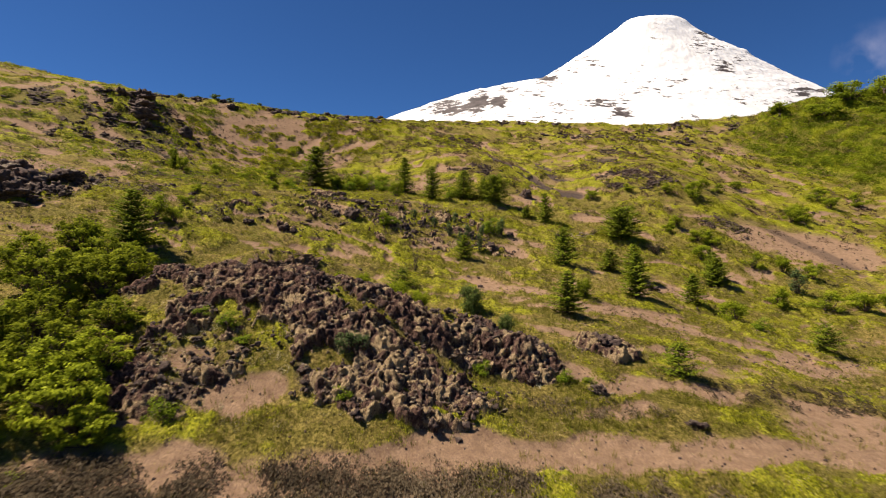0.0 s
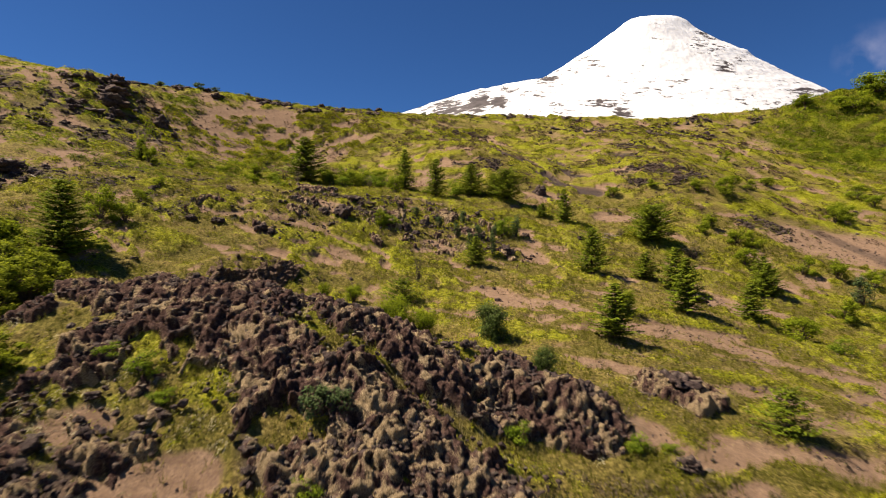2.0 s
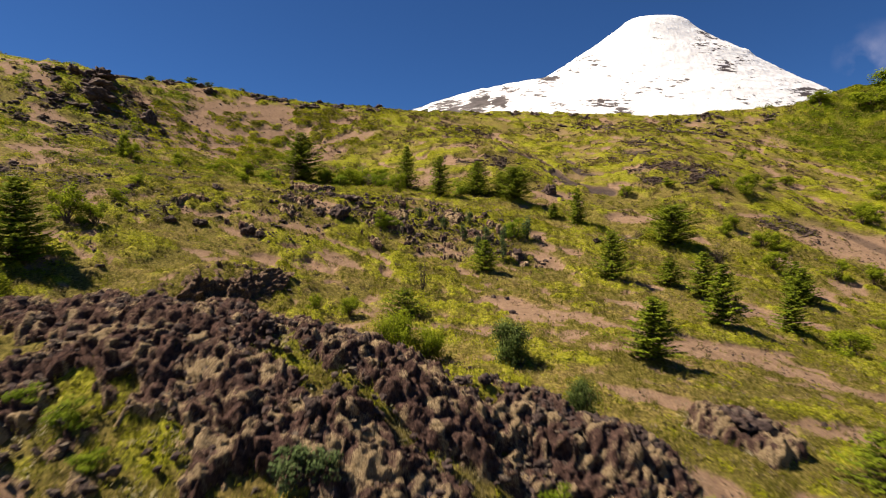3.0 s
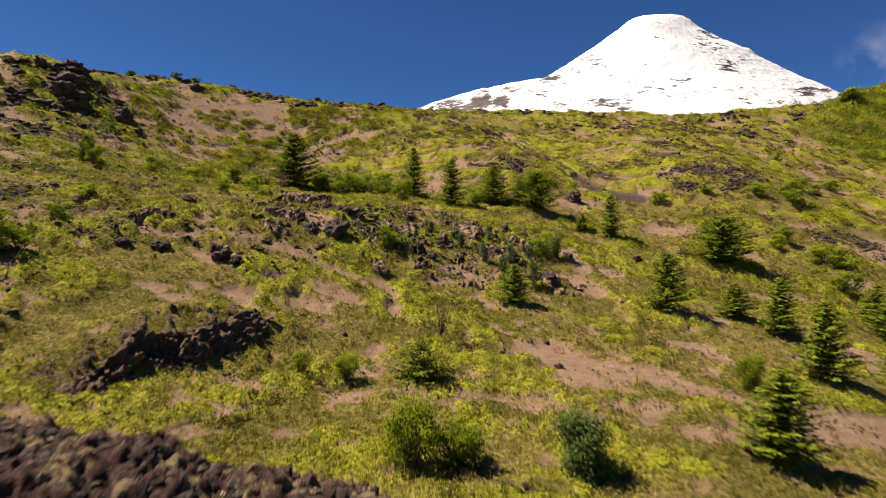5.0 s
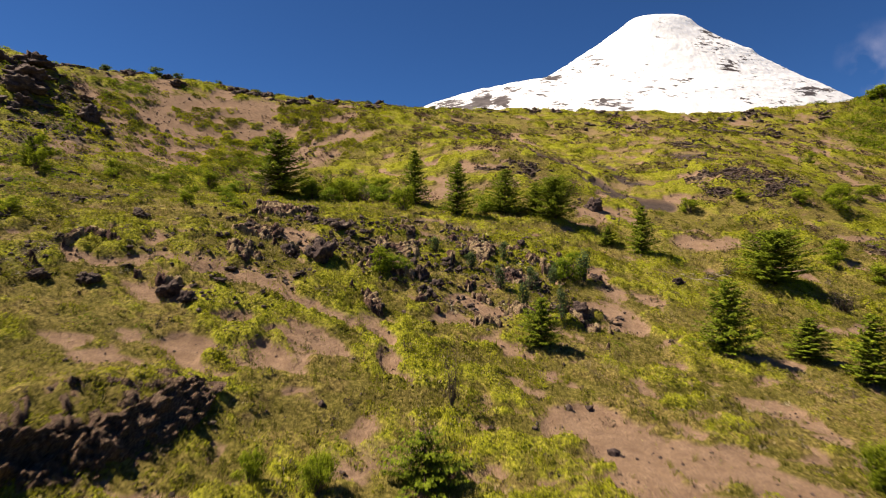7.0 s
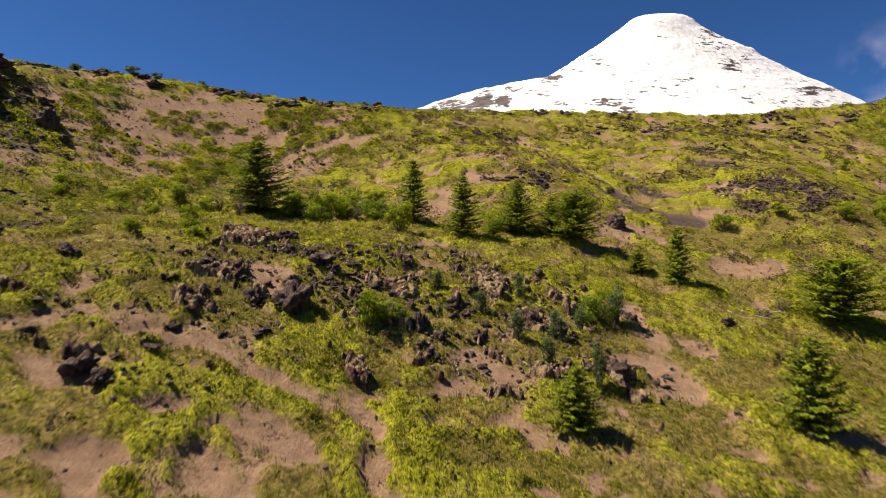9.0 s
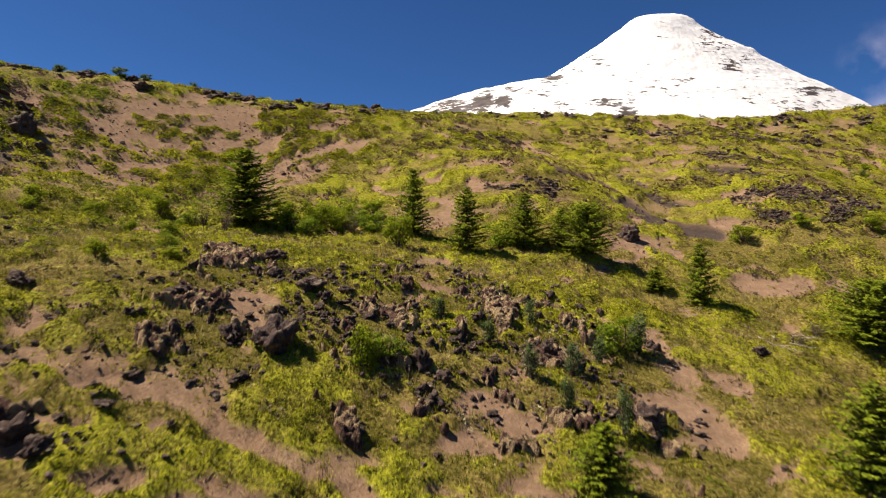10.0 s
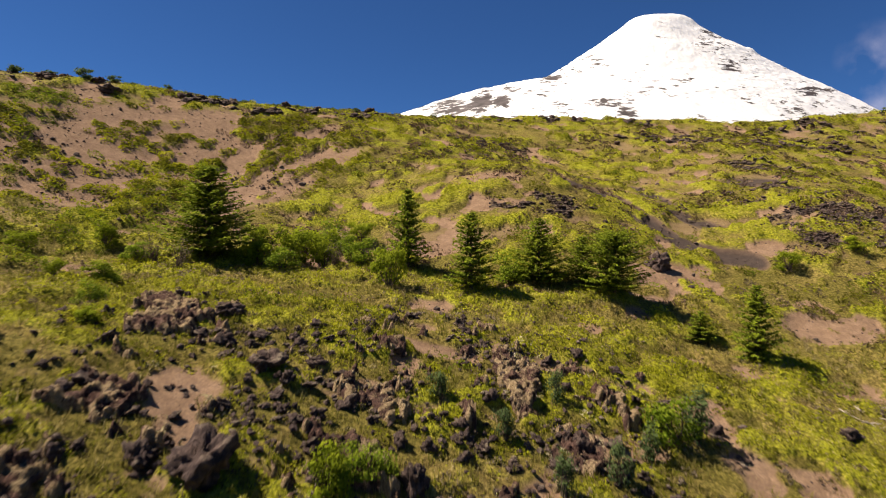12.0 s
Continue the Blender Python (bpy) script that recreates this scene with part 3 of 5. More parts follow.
gx = stretched(-46, 66, [np.arange(-46, -24, 0.45), np.arange(-24, -15, 0.2), np.arange(-15, 10, 0.16), np.arange(10, 26, 0.2), np.arange(26, 66, 0.5)], -4500, 4500)
gy = stretched(-34, 131, [np.arange(-34, 13, 0.8), np.arange(13, 19, 0.22), np.arange(19, 64, 0.17), np.arange(64, 90, 0.25), np.arange(90, 131, 0.44)], -4500, 4500)
X, Y = np.meshgrid(gx, gy)
xs, ys = X.ravel(), Y.ravel()
idx = np.arange(len(xs)).reshape(len(gy), len(gx))
quads = np.stack([idx[:-1, :-1], idx[:-1, 1:], idx[1:, 1:], idx[1:, :-1]], -1).reshape(-1, 4)
BARE, LAVA_MASK, CUSHION, MOTTLE = bare_at(xs, ys), lava_at(xs, ys), cushion_at(xs, ys), np.clip(0.6 * mottle_at(xs, ys) + 0.3 * turf_mat(xs, ys), 0, 1)
RISE = ground_at(xs, ys, LAVA_MASK, BARE, CUSHION)
ground = new("ground", mesh_of("ground", np.stack([xs, ys, RISE], 1), quads, SOIL,
                               (("bare", BARE), ("lava", LAVA_MASK), ("ash", ash_at(xs, ys)), ("cushion", CUSHION), ("mottle", MOTTLE)), smooth=True))
tagged(ground, "scrubby volcanic slope of pinkish brown sand, moss and broken lava", "ground", kind="structure")
RISE, BARE, LAVA_MASK, CUSHION, MOTTLE = (a.reshape(X.shape) for a in (RISE, BARE, LAVA_MASK, CUSHION, MOTTLE))


def on_sheet(values, x, y):
    """What the sheet holds at any place, between its grid lines."""
    i, j = np.clip(np.searchsorted(gx, x) - 1, 0, len(gx) - 2), np.clip(np.searchsorted(gy, y) - 1, 0, len(gy) - 2)
    u, v = (x - gx[i]) / (gx[i + 1] - gx[i]), (y - gy[j]) / (gy[j + 1] - gy[j])
    return (values[j, i] * (1 - u) + values[j, i + 1] * u) * (1 - v) + (values[j + 1, i] * (1 - u) + values[j + 1, i + 1] * u) * v


def surface(x, y):
    return on_sheet(RISE, x, y)


def bare_on(x, y):
    return on_sheet(BARE, x, y)


def lava_on(x, y):
    return on_sheet(LAVA_MASK, x, y)


def height(x, y):
    return float(surface(np.array([x]), np.array([y]))[0])


# ---- the snow mountain ----
def mountain():
    px = 3.67                     # metres to a thousandth of the distance
    turns, rings = 420, 150
    a = np.linspace(0, 2 * math.pi, turns, endpoint=False)
    r = np.concatenate([np.linspace(0, 330, 110), np.linspace(338, 1000, 40)])
    A, R = np.meshgrid(a, r)
    left = np.interp(R, (0, 30, 52, 66, 78, 94, 142, 190, 222, 290, 370, 420, 480, 560, 1000), (0, 0.5, 2.6, 6.5, 13, 27, 61, 92, 112, 123, 142, 156, 176, 210, 480))
    right = np.interp(R, (0, 14, 25, 35, 48, 90, 126, 150, 214, 276, 350, 430, 1000), (0, 1.2, 5, 12.5, 22, 44, 58, 72, 105, 130, 164, 205, 480))
    k = step(np.cos(A), -0.7, 0.7)
    drop = left * (1 - k) + right * k
    u, v = R * np.cos(A), R * np.sin(A)
    gully = fbm(A * 9 + 0.004 * R, R / 120, 61, 5) - 0.5
    rough = fbm(u / 26, v / 26, 67, 5) - 0.5
    z = 410.5 - drop + step(R, 25, 200) * (4 * gully + 5 * rough) + (1 + 1.5 * step(R, 60, 120)) * (fbm(u / 6, v / 6, 71) - 0.5)
    streaks = 0.5 * fbm(u / 22 + 2 * fbm(u / 30, v / 30, 73), z / 5, 79, 5) + 0.5 * fbm(u / 11, z / 3.2, 85, 4)
    patch = fbm(u / 70, z / 40, 83, 3)
    rock = 0.55 * (streaks - 0.5) + 0.5 * (patch - 0.5) + 0.07 * step(drop, 60, 190) + 0.06 * step(u, 40, 160) - 0.01
    for cu, cd, ru, rd, k in ((-120, 158, 44, 15, 0.16), (18, 114, 24, 11, 0.13), (75, 128, 55, 12, 0.15), (-20, 40, 16, 9, 0.2), (245, 135, 40, 9, 0.24), (45, 183, 26, 10, 0.24),
                              (-212, 112, 18, 5, 0.15), (110, 90, 50, 16, 0.12), (150, 150, 60, 14, 0.12), (-85, 176, 30, 9, 0.2), (60, 30, 20, 6, 0.16), (-70, 20, 9, 6, 0.14), (-400, 158, 80, 24, 0.17)):
        rock = rock + k * blob(u, drop, cu, cd, ru, rd)
    crag = blob(u, z, -335, 262, 22, 22) + blob(u, z, -300, 255, 16, 12) + 0.26 * blob(u, z, -375, 246, 75, 17)
    z = z + 5 * crag * (fbm(u / 9, v / 9, 89) + 0.3) * step(-v, 0, 60)
    rock = rock + 0.32 * crag
    z = z + 4 * np.exp(-((R - 139) / 8) ** 2) * step(np.cos(A), 0.93, 1.0) + 2 * np.exp(-((R - 33) / 4) ** 2) * step(np.cos(A), 0.8, 1.0)
    far = 1 + 0.62 * px * v / 3800
    verts = np.stack([(1463 + px * u) * far, 3800 * far, 8 + (14 + px * z) * far], -1).reshape(-1, 3)
    i = np.arange(turns * rings).reshape(rings, turns)
    j = np.roll(i, -1, axis=1)
    f = np.stack([i[:-1], i[1:], j[1:], j[:-1]], -1).reshape(-1, 4)
    ob = new("snow_mountain", mesh_of("snow_mountain", verts, f, SNOW, (("rock", rock.ravel()),), smooth=True))
    return tagged(ob, "snow-covered volcanic cone with dark rock showing through", "mountain", kind="structure")


mountain()


# ---- lava rocks ----
def rock_mesh(seed, detail, rough=0.5, flat=0.8, soft=True):
    """A crusty lava block about one metre across, sunk a little at its foot."""
    bm = bmesh.new()
    bmesh.ops.create_icosphere(bm, subdivisions=detail, radius=0.5)
    at = Vector((seed * 7.31, seed * 3.17, seed * 1.93))
    for v in bm.verts:
        d = v.co.normalized()
        big = noise.fractal(d * 1.1 + at, 1.0, 2.0, 3)
        cells = noise.voronoi(d * 2.2 + at)[0]
        heads = noise.voronoi(d * 5.5 + at)[0]
        crust = 1.0 * noise.fractal(d * 6 + at, 0.7, 2.2, 4) + (0.55 * abs(noise.fractal(d * 15 + at, 0.5, 2.2, 4)) if detail > 3 else 0)
        s = 1 + rough * big + 0.5 * rough * (cells[1] - cells[0]) + 0.6 * rough * (0.3 - heads[0]) + 0.22 * rough * crust
        v.co = Vector((d.x, d.y, d.z * flat)) * 0.5 * s
    me = bpy.data.meshes.new("lava_rock")
    for f in bm.faces:
        f.smooth = soft
    bm.to_mesh(me)
    bm.free()
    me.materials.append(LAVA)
    return me


CRUST = [rock_mesh(k + 91, 3, 0.75, 0.85) for k in range(8)]
FLINT = [rock_mesh(k + 51, 2, 1.0, 0.7) for k in range(8)]
SMALL = [rock_mesh(k + 1, 3, 1.0, 0.85) for k in range(14)]
LARGE = [rock_mesh(k + 31, 4, 0.85, 0.9) for k in range(6)]


def put(x, y, sx, sy, sz, turn, sink=0.3, lean=0.0):
    return Matrix.Translation((x, y, height(x, y) + sz * (0.5 - sink) * 0.75)) @ pose(0, 0, 0, lean, lean * 0.6, turn) @ Matrix.Diagonal((sx, sy, sz, 1))


def boulder(x, y, wide, high, label="dark crusty lava boulder lying in the scrub", k=0):
    ob = new("lava_boulder", LARGE[k % len(LARGE)])
    ob.matrix_basis = put(x, y, wide * 0.78, wide * 0.66, high * 0.85, 67 * k + 20, 0.28, 6)
    return tagged(ob, label, "boulder", "lava boulders on the slope")


def outcrop(name, label, spread, count, small, rng, sizes=(0.3, 0.75), near=True, lift=0.0, loose=0.0):
    """Broken lava: the larger blocks one by one, the small rubble between them in one mesh."""
    x, y = spread(int((count + small) * 16), rng)
    keep = rng.random(len(x)) < np.maximum(lava_on(x, y) ** 1.5, loose * step(fbm(x / 1.8, y / 1.8, 49, 3), 0.42, 0.56))
    x, y = x[keep], y[keep]
    top = new(name)
    cx, cy = float(np.mean(x)), float(np.mean(y))
    top.location = (cx, cy, height(cx, cy))
    back = Matrix.Translation((-cx, -cy, -height(cx, cy)))
    for k in range(min(count, len(x))):
        s = float(rng.uniform(*sizes))
        ob = part("lava_block", (CRUST if small > 2900 else SMALL if near else FLINT)[k % 8], top)
        ob.matrix_basis = back @ put(float(x[k]), float(y[k]), s * rng.uniform(0.8, 1.3), s, s * rng.uniform(0.5, 1.05), rng.uniform(0, 360), 0.34, rng.uniform(-20, 20))
        ob.matrix_basis.translation.z += lift
    x, y = x[count:count + small], y[count:count + small]
    if len(x):
        bit = RUBBLE if small > 2900 else PEBBLE
        base = np.array([v.co for v in bit.vertices])
        tri = np.array([list(p.vertices) for p in bit.polygons])
        n, z = len(x), surface(x, y)
        s = rng.uniform(0.08, 0.26, n)
        w = rng.uniform(0, 6.28, n)
        jit = 1 + 0.22 * rng.normal(size=(n, len(base), 1))
        p = base[None] * jit * s[:, None, None]
        q = np.stack([p[..., 0] * np.cos(w)[:, None] - p[..., 1] * np.sin(w)[:, None], p[..., 0] * np.sin(w)[:, None] + p[..., 1] * np.cos(w)[:, None], p[..., 2]], -1)
        q += np.stack([x - cx, y - cy, z + 0.15 * s + lift - height(cx, cy)], 1)[:, None]
        f = (tri[None] + (np.arange(n) * len(base))[:, None, None]).reshape(-1, 3)
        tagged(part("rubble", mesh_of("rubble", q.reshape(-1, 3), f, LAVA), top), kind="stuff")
    return tagged(top, label, "lava outcrop")


def bulbs(x, y, seed=0):
    """Round heads like those of a cauliflower, 0 to 1."""
    fx, fy = np.floor(x).astype(np.int64), np.floor(y).astype(np.int64)
    best = np.zeros(np.shape(x))
    for dx in (-1, 0, 1):
        for dy in (-1, 0, 1):
            own = lattice(fx + dx, fy + dy, seed + 9)
            cx, cy = fx + dx + lattice(fx + dx, fy + dy, seed), fy + dy + lattice(fx + dx, fy + dy, seed + 5)
            r = np.hypot(x - cx, y - cy) / (0.5 + 0.45 * own)
            best = np.maximum(best, (0.45 + 0.55 * own) * np.sqrt(np.clip(1 - r * r, 0, 1)))
    return best


def islands(f, count):
    """Which connected piece of a sheet each corner belongs to."""
    own = np.arange(count)
    while True:
        low = own[f].min(1)
        nxt = own.copy()
        for k in range(4):
            np.minimum.at(nxt, f[:, k], low)
        nxt = nxt[nxt]
        if (nxt == own).all():
            return own
        own = nxt


def crust(top, area, cell, amount, knob, seed, lo=0.3, hi=0.6, ragged=0.3, grown=None):
    """The knobbly skin of a lava outcrop, which dips into the turf at its rim; each unbroken piece is a part."""
    x0, x1, y0, y1 = area
    u, v = np.meshgrid(np.arange(x0, x1, cell), np.arange(y0, y1, cell))
    shape = u.shape
    u, v = u.ravel(), v.ravel()
    wu, wv = u + 0.7 * knob * (fbm(u / knob, v / knob, seed, 3) - 0.5), v + 0.7 * knob * (fbm(u / knob, v / knob, seed + 4, 3) - 0.5)
    m = step(lava_on(u, v) + ragged * (fbm(u / 0.7, v / 0.55, seed + 8, 3) - 0.5), lo, hi)
    a, b, c = bulbs(wu / knob, wv / (0.8 * knob), seed + 1), bulbs(wu / (0.45 * knob), wv / (0.38 * knob), seed + 2), bulbs(wu / (0.24 * knob), wv / (0.22 * knob), seed + 3)
    tall = step(vnoise(u / (2.4 * knob), v / (2.0 * knob), seed + 3), 0.25, 0.85)
    grain = fbm(u / (0.3 * knob), v / (0.3 * knob), seed + 6, 4) - 0.5
    up = amount * (a * (0.25 + 0.6 * tall) + 0.75 * b + 0.45 * c + 0.9 * grain - 0.1)
    lie = unit(np.stack([(slope(u - 0.3, v) - slope(u + 0.3, v)) / 0.6, (slope(u, v - 0.3) - slope(u, v + 0.3)) / 0.6, np.ones(len(u))], 1))
    p = np.stack([u, v, surface(u, v) - 0.3 * (1 - m)], 1) + lie * (m * up)[:, None]
    p[:, 0] += m * amount * 0.5 * (fbm(u / (0.5 * knob), v / (0.5 * knob), seed + 11, 3) - 0.5)
    p[:, 1] += m * amount * (0.5 * (fbm(u / (0.5 * knob), v / (0.5 * knob), seed + 13, 3) - 0.5) - 0.4 * a * tall)
    pale = np.clip(0.3 * b + 0.3 * c + 1.1 * (fbm(u / 0.4, v / 0.3, seed + 17, 4) - 0.5), 0, 1)
    if grown:
        pale = np.clip(pale + grown(u, v), 0, 1)
    i = np.arange(len(u)).reshape(shape)
    f = np.stack([i[:-1, :-1], i[:-1, 1:], i[1:, 1:], i[1:, :-1]], -1).reshape(-1, 4)
    f = f[m[f].max(1) > 0.02]
    own = islands(f, len(u))[f[:, 0]]
    for key, many in zip(*np.unique(own, return_counts=True)):
        if many > 60:
            used, back = np.unique(f[own == key], return_inverse=True)
            part("crust", mesh_of("crust", p[used] - np.array(top.location), back.reshape(-1, 4), CLINKER, (("lichen", pale[used]),), smooth=True), top)


RUBBLE = rock_mesh(77, 1, 0.8, 0.8)
PEBBLE = rock_mesh(79, 1, 0.3, 0.7)


def oval(cx, cy, rx, ry):
    def spread(n, rng):
        a, r = rng.uniform(0, 6.283, n), np.sqrt(rng.random(n))
        return cx + rx * r * np.cos(a), cy + ry * r * np.sin(a)
    return spread


def box_area(x0, x1, y0, y1):
    def spread(n, rng):
        return rng.uniform(x0, x1, n), rng.uniform(y0, y1, n)
    return spread


rng = np.random.default_rng(4)
mound = outcrop("lava_mound", "large mound of dark broken lava rubble with tufts between", oval(-4.5, 24.4, 11.5, 5.2), 280, 3000, rng, (0.14, 0.42), lift=0.16)
crust(mound, (-15.5, 7.5, 18.0, 29.5), 0.05, 0.28, 0.46, 401, 0.14, 0.62, 0.75, grown=lambda x, y: 0.07 * blob(x, y, -4.0, 21.4, 7, 2.2, -6) - 0.06 * step(y, 23.5, 25.5))
hump = outcrop("lava_outcrop", "small dark lava hump beside a sandy trail", oval(8, 28.8, 2.4, 2.0), 26, 120, rng, (0.15, 0.4))
crust(hump, (5.5, 10.5, 26.6, 31.0), 0.05, 0.3, 0.45, 431, 0.15, 0.6)
jagged = outcrop("lava_outcrop", "dark jagged lava blocks strewn through the scrub", oval(-10.8, 54.5, 4.6, 9.0), 80, 450, rng, (0.14, 0.5), lift=0.04, loose=0.06)
crust(jagged, (-17.5, -6.8, 44.5, 64.5), 0.06, 0.3, 0.4, 461, 0.3, 0.5, 1.1)
strewn = outcrop("lava_outcrop", "scattered purple-black lava blocks among shrubs", oval(-1.0, 57, 8.5, 8.0), 160, 1000, rng, (0.14, 0.5), lift=0.04, loose=0.14)
crust(strewn, (-6.8, 8.0, 47.5, 66.0), 0.06, 0.3, 0.4, 491, 0.26, 0.46, 1.1)
outcrop("lava_outcrop", "dark lava rubble on the open slope", oval(26.5, 84, 10, 8), 210, 1700, rng, (0.18, 0.5), False)
outcrop("lava_outcrop", "dark lava rubble below the crest", oval(31, 99, 9, 6), 110, 700, rng, (0.2, 0.55), False)
outcrop("lava_outcrop", "shaded dark lava bank above the hollow", oval(-30.2, 42.6, 4, 6), 90, 300, rng, (0.3, 0.9))
outcrop("lava_outcrop", "dark lava rib running up the hillside", oval(-39.5, 78, 5, 9), 80, 300, rng, (0.3, 1.0), False)
outcrop("lava_outcrop", "dark lava blocks along the skyline crest", box_area(-12, 75, 108, 126), 300, 1300, rng, (0.25, 0.9), False)
outcrop("lava_outcrop", "dark lava blocks along the hill crest", box_area(-54, -8, 78, 110), 300, 800, rng, (0.25, 0.9), False)
outcrop("lava_outcrop", "dark lava ledges broken through the hillside turf", oval(-33, 68, 9, 15), 110, 600, rng, (0.2, 0.6), False)
outcrop("lava_outcrop", "dark lava ledges on the upper hillside", oval(-43, 69, 9, 12), 110, 500, rng, (0.25, 0.7), False)
outcrop("lava_outcrop", "dark lava pieces in hillside scrub", oval(-23, 52, 9, 11), 100, 600, rng, (0.15, 0.45), False)
outcrop("lava_outcrop", "dark lava pieces in turf below the crest", oval(2.5, 104, 8, 6), 60, 300, rng, (0.2, 0.5), False)
outcrop("lava_outcrop", "dark lava blocks below a sandy streak", oval(5.5, 79.5, 8, 5), 80, 400, rng, (0.15, 0.45), False)
outcrop("lava_outcrop", "dark lava blocks beside bare sand", oval(34.6, 70.7, 5, 5), 80, 400, rng, (0.15, 0.45), False)

BOULDERS = ((-12.6, 46.6, 0.9, 0.9), (-11.8, 46.2, 0.8, 0.6), (-15.3, 45.9, 0.9, 0.6), (-16.8, 45.4, 0.7, 0.6), (-5.2, 49.4, 0.9, 0.7), (4.3, 53.2, 1.2, 1.0), (-8.1, 52.2, 1.5, 1.6), (-9.6, 52.2, 0.9, 0.8),
            (-10.6, 60.2, 1.0, 0.7), (-8.0, 56.5, 1.3, 0.8), (-16.8, 52.5, 0.9, 0.7), (10.6, 75.3, 1.7, 1.3), (7.9, 28.9, 1.5, 1.0), (11.8, 59.6, 0.7, 0.55),
            (-3.4, 53.6, 0.8, 1.1), (1.6, 57.0, 0.8, 1.0), (17.2, 48.0, 1.3, 0.9), (6.4, 24.2, 0.9, 0.4), (9.6, 22.2, 0.8, 0.45))
HILL_BOULDERS = ((-37.4, 73.4, 3.0, 1.8), (-40.4, 78.7, 3.4, 1.8), (-38.8, 75.9, 3.4, 2.0), (-41.6, 76.4, 2.4, 1.6), (-33.0, 75.0, 1.9, 1.8), (-36.6, 72.0, 1.6, 1.3),
            (-31.0, 74.0, 0.9, 0.7), (-35.4, 94.0, 1.7, 0.9), (-31.6, 97.3, 1.3, 0.8), (-21.0, 106.4, 1.5, 0.8), (-17.6, 107.8, 1.6, 0.8), (-33.0, 91.6, 1.9, 1.1), (-12.0, 111.0, 1.4, 0.8), (-33.6, 45.4, 3.6, 2.0), (-31.4, 44.4, 3.2, 2.0), (-31.8, 41.6, 3.6, 2.2), (-30.2, 41.0, 2.4, 1.5), (-32.4, 38.8, 3.4, 2.0), (-30.4, 46.6, 2.4, 1.2))
for k, (x, y, wide, high) in enumerate((*BOULDERS, *HILL_BOULDERS)):
    boulder(x, y, wide, high, k=k)


def hummock():
    """A low dome of turf broken off in a dark overhanging lava face."""
    way = ((-13.3, 35.0), (-12.8, 35.9), (-12.4, 36.8), (-11.7, 37.6), (-10.9, 38.2), (-10.2, 38.8), (-9.8, 39.8), (-9.6, 40.8), (-9.4, 41.6))
    ns, nv = 190, 44
    s = np.linspace(0, 1, ns)
    px, py = (np.interp(s * 8, range(9), [p[k] for p in way]) for k in (0, 1))
    px, py = (np.convolve(np.pad(a, 12, "edge"), np.ones(25) / 25, "valid") for a in (px, py))
    tx, ty = np.gradient(px), np.gradient(py)
    size = np.hypot(tx, ty)
    ox, oy = ty / size, -tx / size
    rise = 1.1 * np.sin(math.pi * s) ** 0.9 * (0.7 + 0.6 * fbm(s * 6, s * 0, 301, 3))
    verts = []
    for k in range(ns):
        base = height(px[k] + 0.5 * ox[k], py[k] + 0.5 * oy[k])
        for v in np.linspace(0, 1, nv):
            out = float(np.interp(v, (0, 0.2, 0.4, 0.62, 0.8, 1), (1.0, 0.75, 0.45, 0.34, 0.05, -1.7)))
            up = base + float(np.interp(v, (0, 0.2, 0.4, 0.62, 0.8, 1), (-0.3, 0.05, 0.5, 0.85, 1.0, 0.8))) * rise[k]
            x, y = px[k] + out * ox[k], py[k] + out * oy[k]
            if v > 0.66:
                low = height(x, y) + 0.1 - 0.5 * (v - 0.66)
                up = up + (low - up) * min(1, (v - 0.66) / 0.2)
            p = Vector((x, y, up))
            bump = 0.26 * noise.fractal(p * 2.0, 0.9, 2.0, 4) + 0.32 * (0.5 - noise.voronoi(p * 2.4)[0][0]) + 0.1 * noise.fractal(p * 8, 0.8, 2.0, 3)
            verts.append(p + Vector((ox[k], oy[k], 0.5)) * bump * min(1, 8 * s[k], 8 - 8 * s[k]))
    i = np.arange(ns * nv).reshape(ns, nv)
    f = np.stack([i[:-1, :-1], i[1:, :-1], i[1:, 1:], i[:-1, 1:]], -1).reshape(-1, 4)
    top = new("lava_ledge")
    top.location = (px[90], py[90], height(px[90], py[90]))
    part("crust", mesh_of("crust", np.array(verts) - np.array(top.location), f, CLINKER, (("lichen", np.full(len(verts), 0.38)),), smooth=True), top)
    back = Matrix.Translation(-top.location)
    for k in range(9):
        q = int(rng.integers(4, ns - 30))
        away, wide = rng.uniform(0.3, 0.9), float(rng.uniform(0.15, 0.45))
        ob = part("fallen_block", SMALL[k % 14], top)
        ob.matrix_basis = back @ put(float(px[q] + away * ox[q]), float(py[q] + away * oy[q]), wide, wide * 0.8, wide * 0.9, 47 * k, 0.35, 10)
    return tagged(top, "dark crusty lava ledge under a grassy hummock", "lava ledge")


hummock()


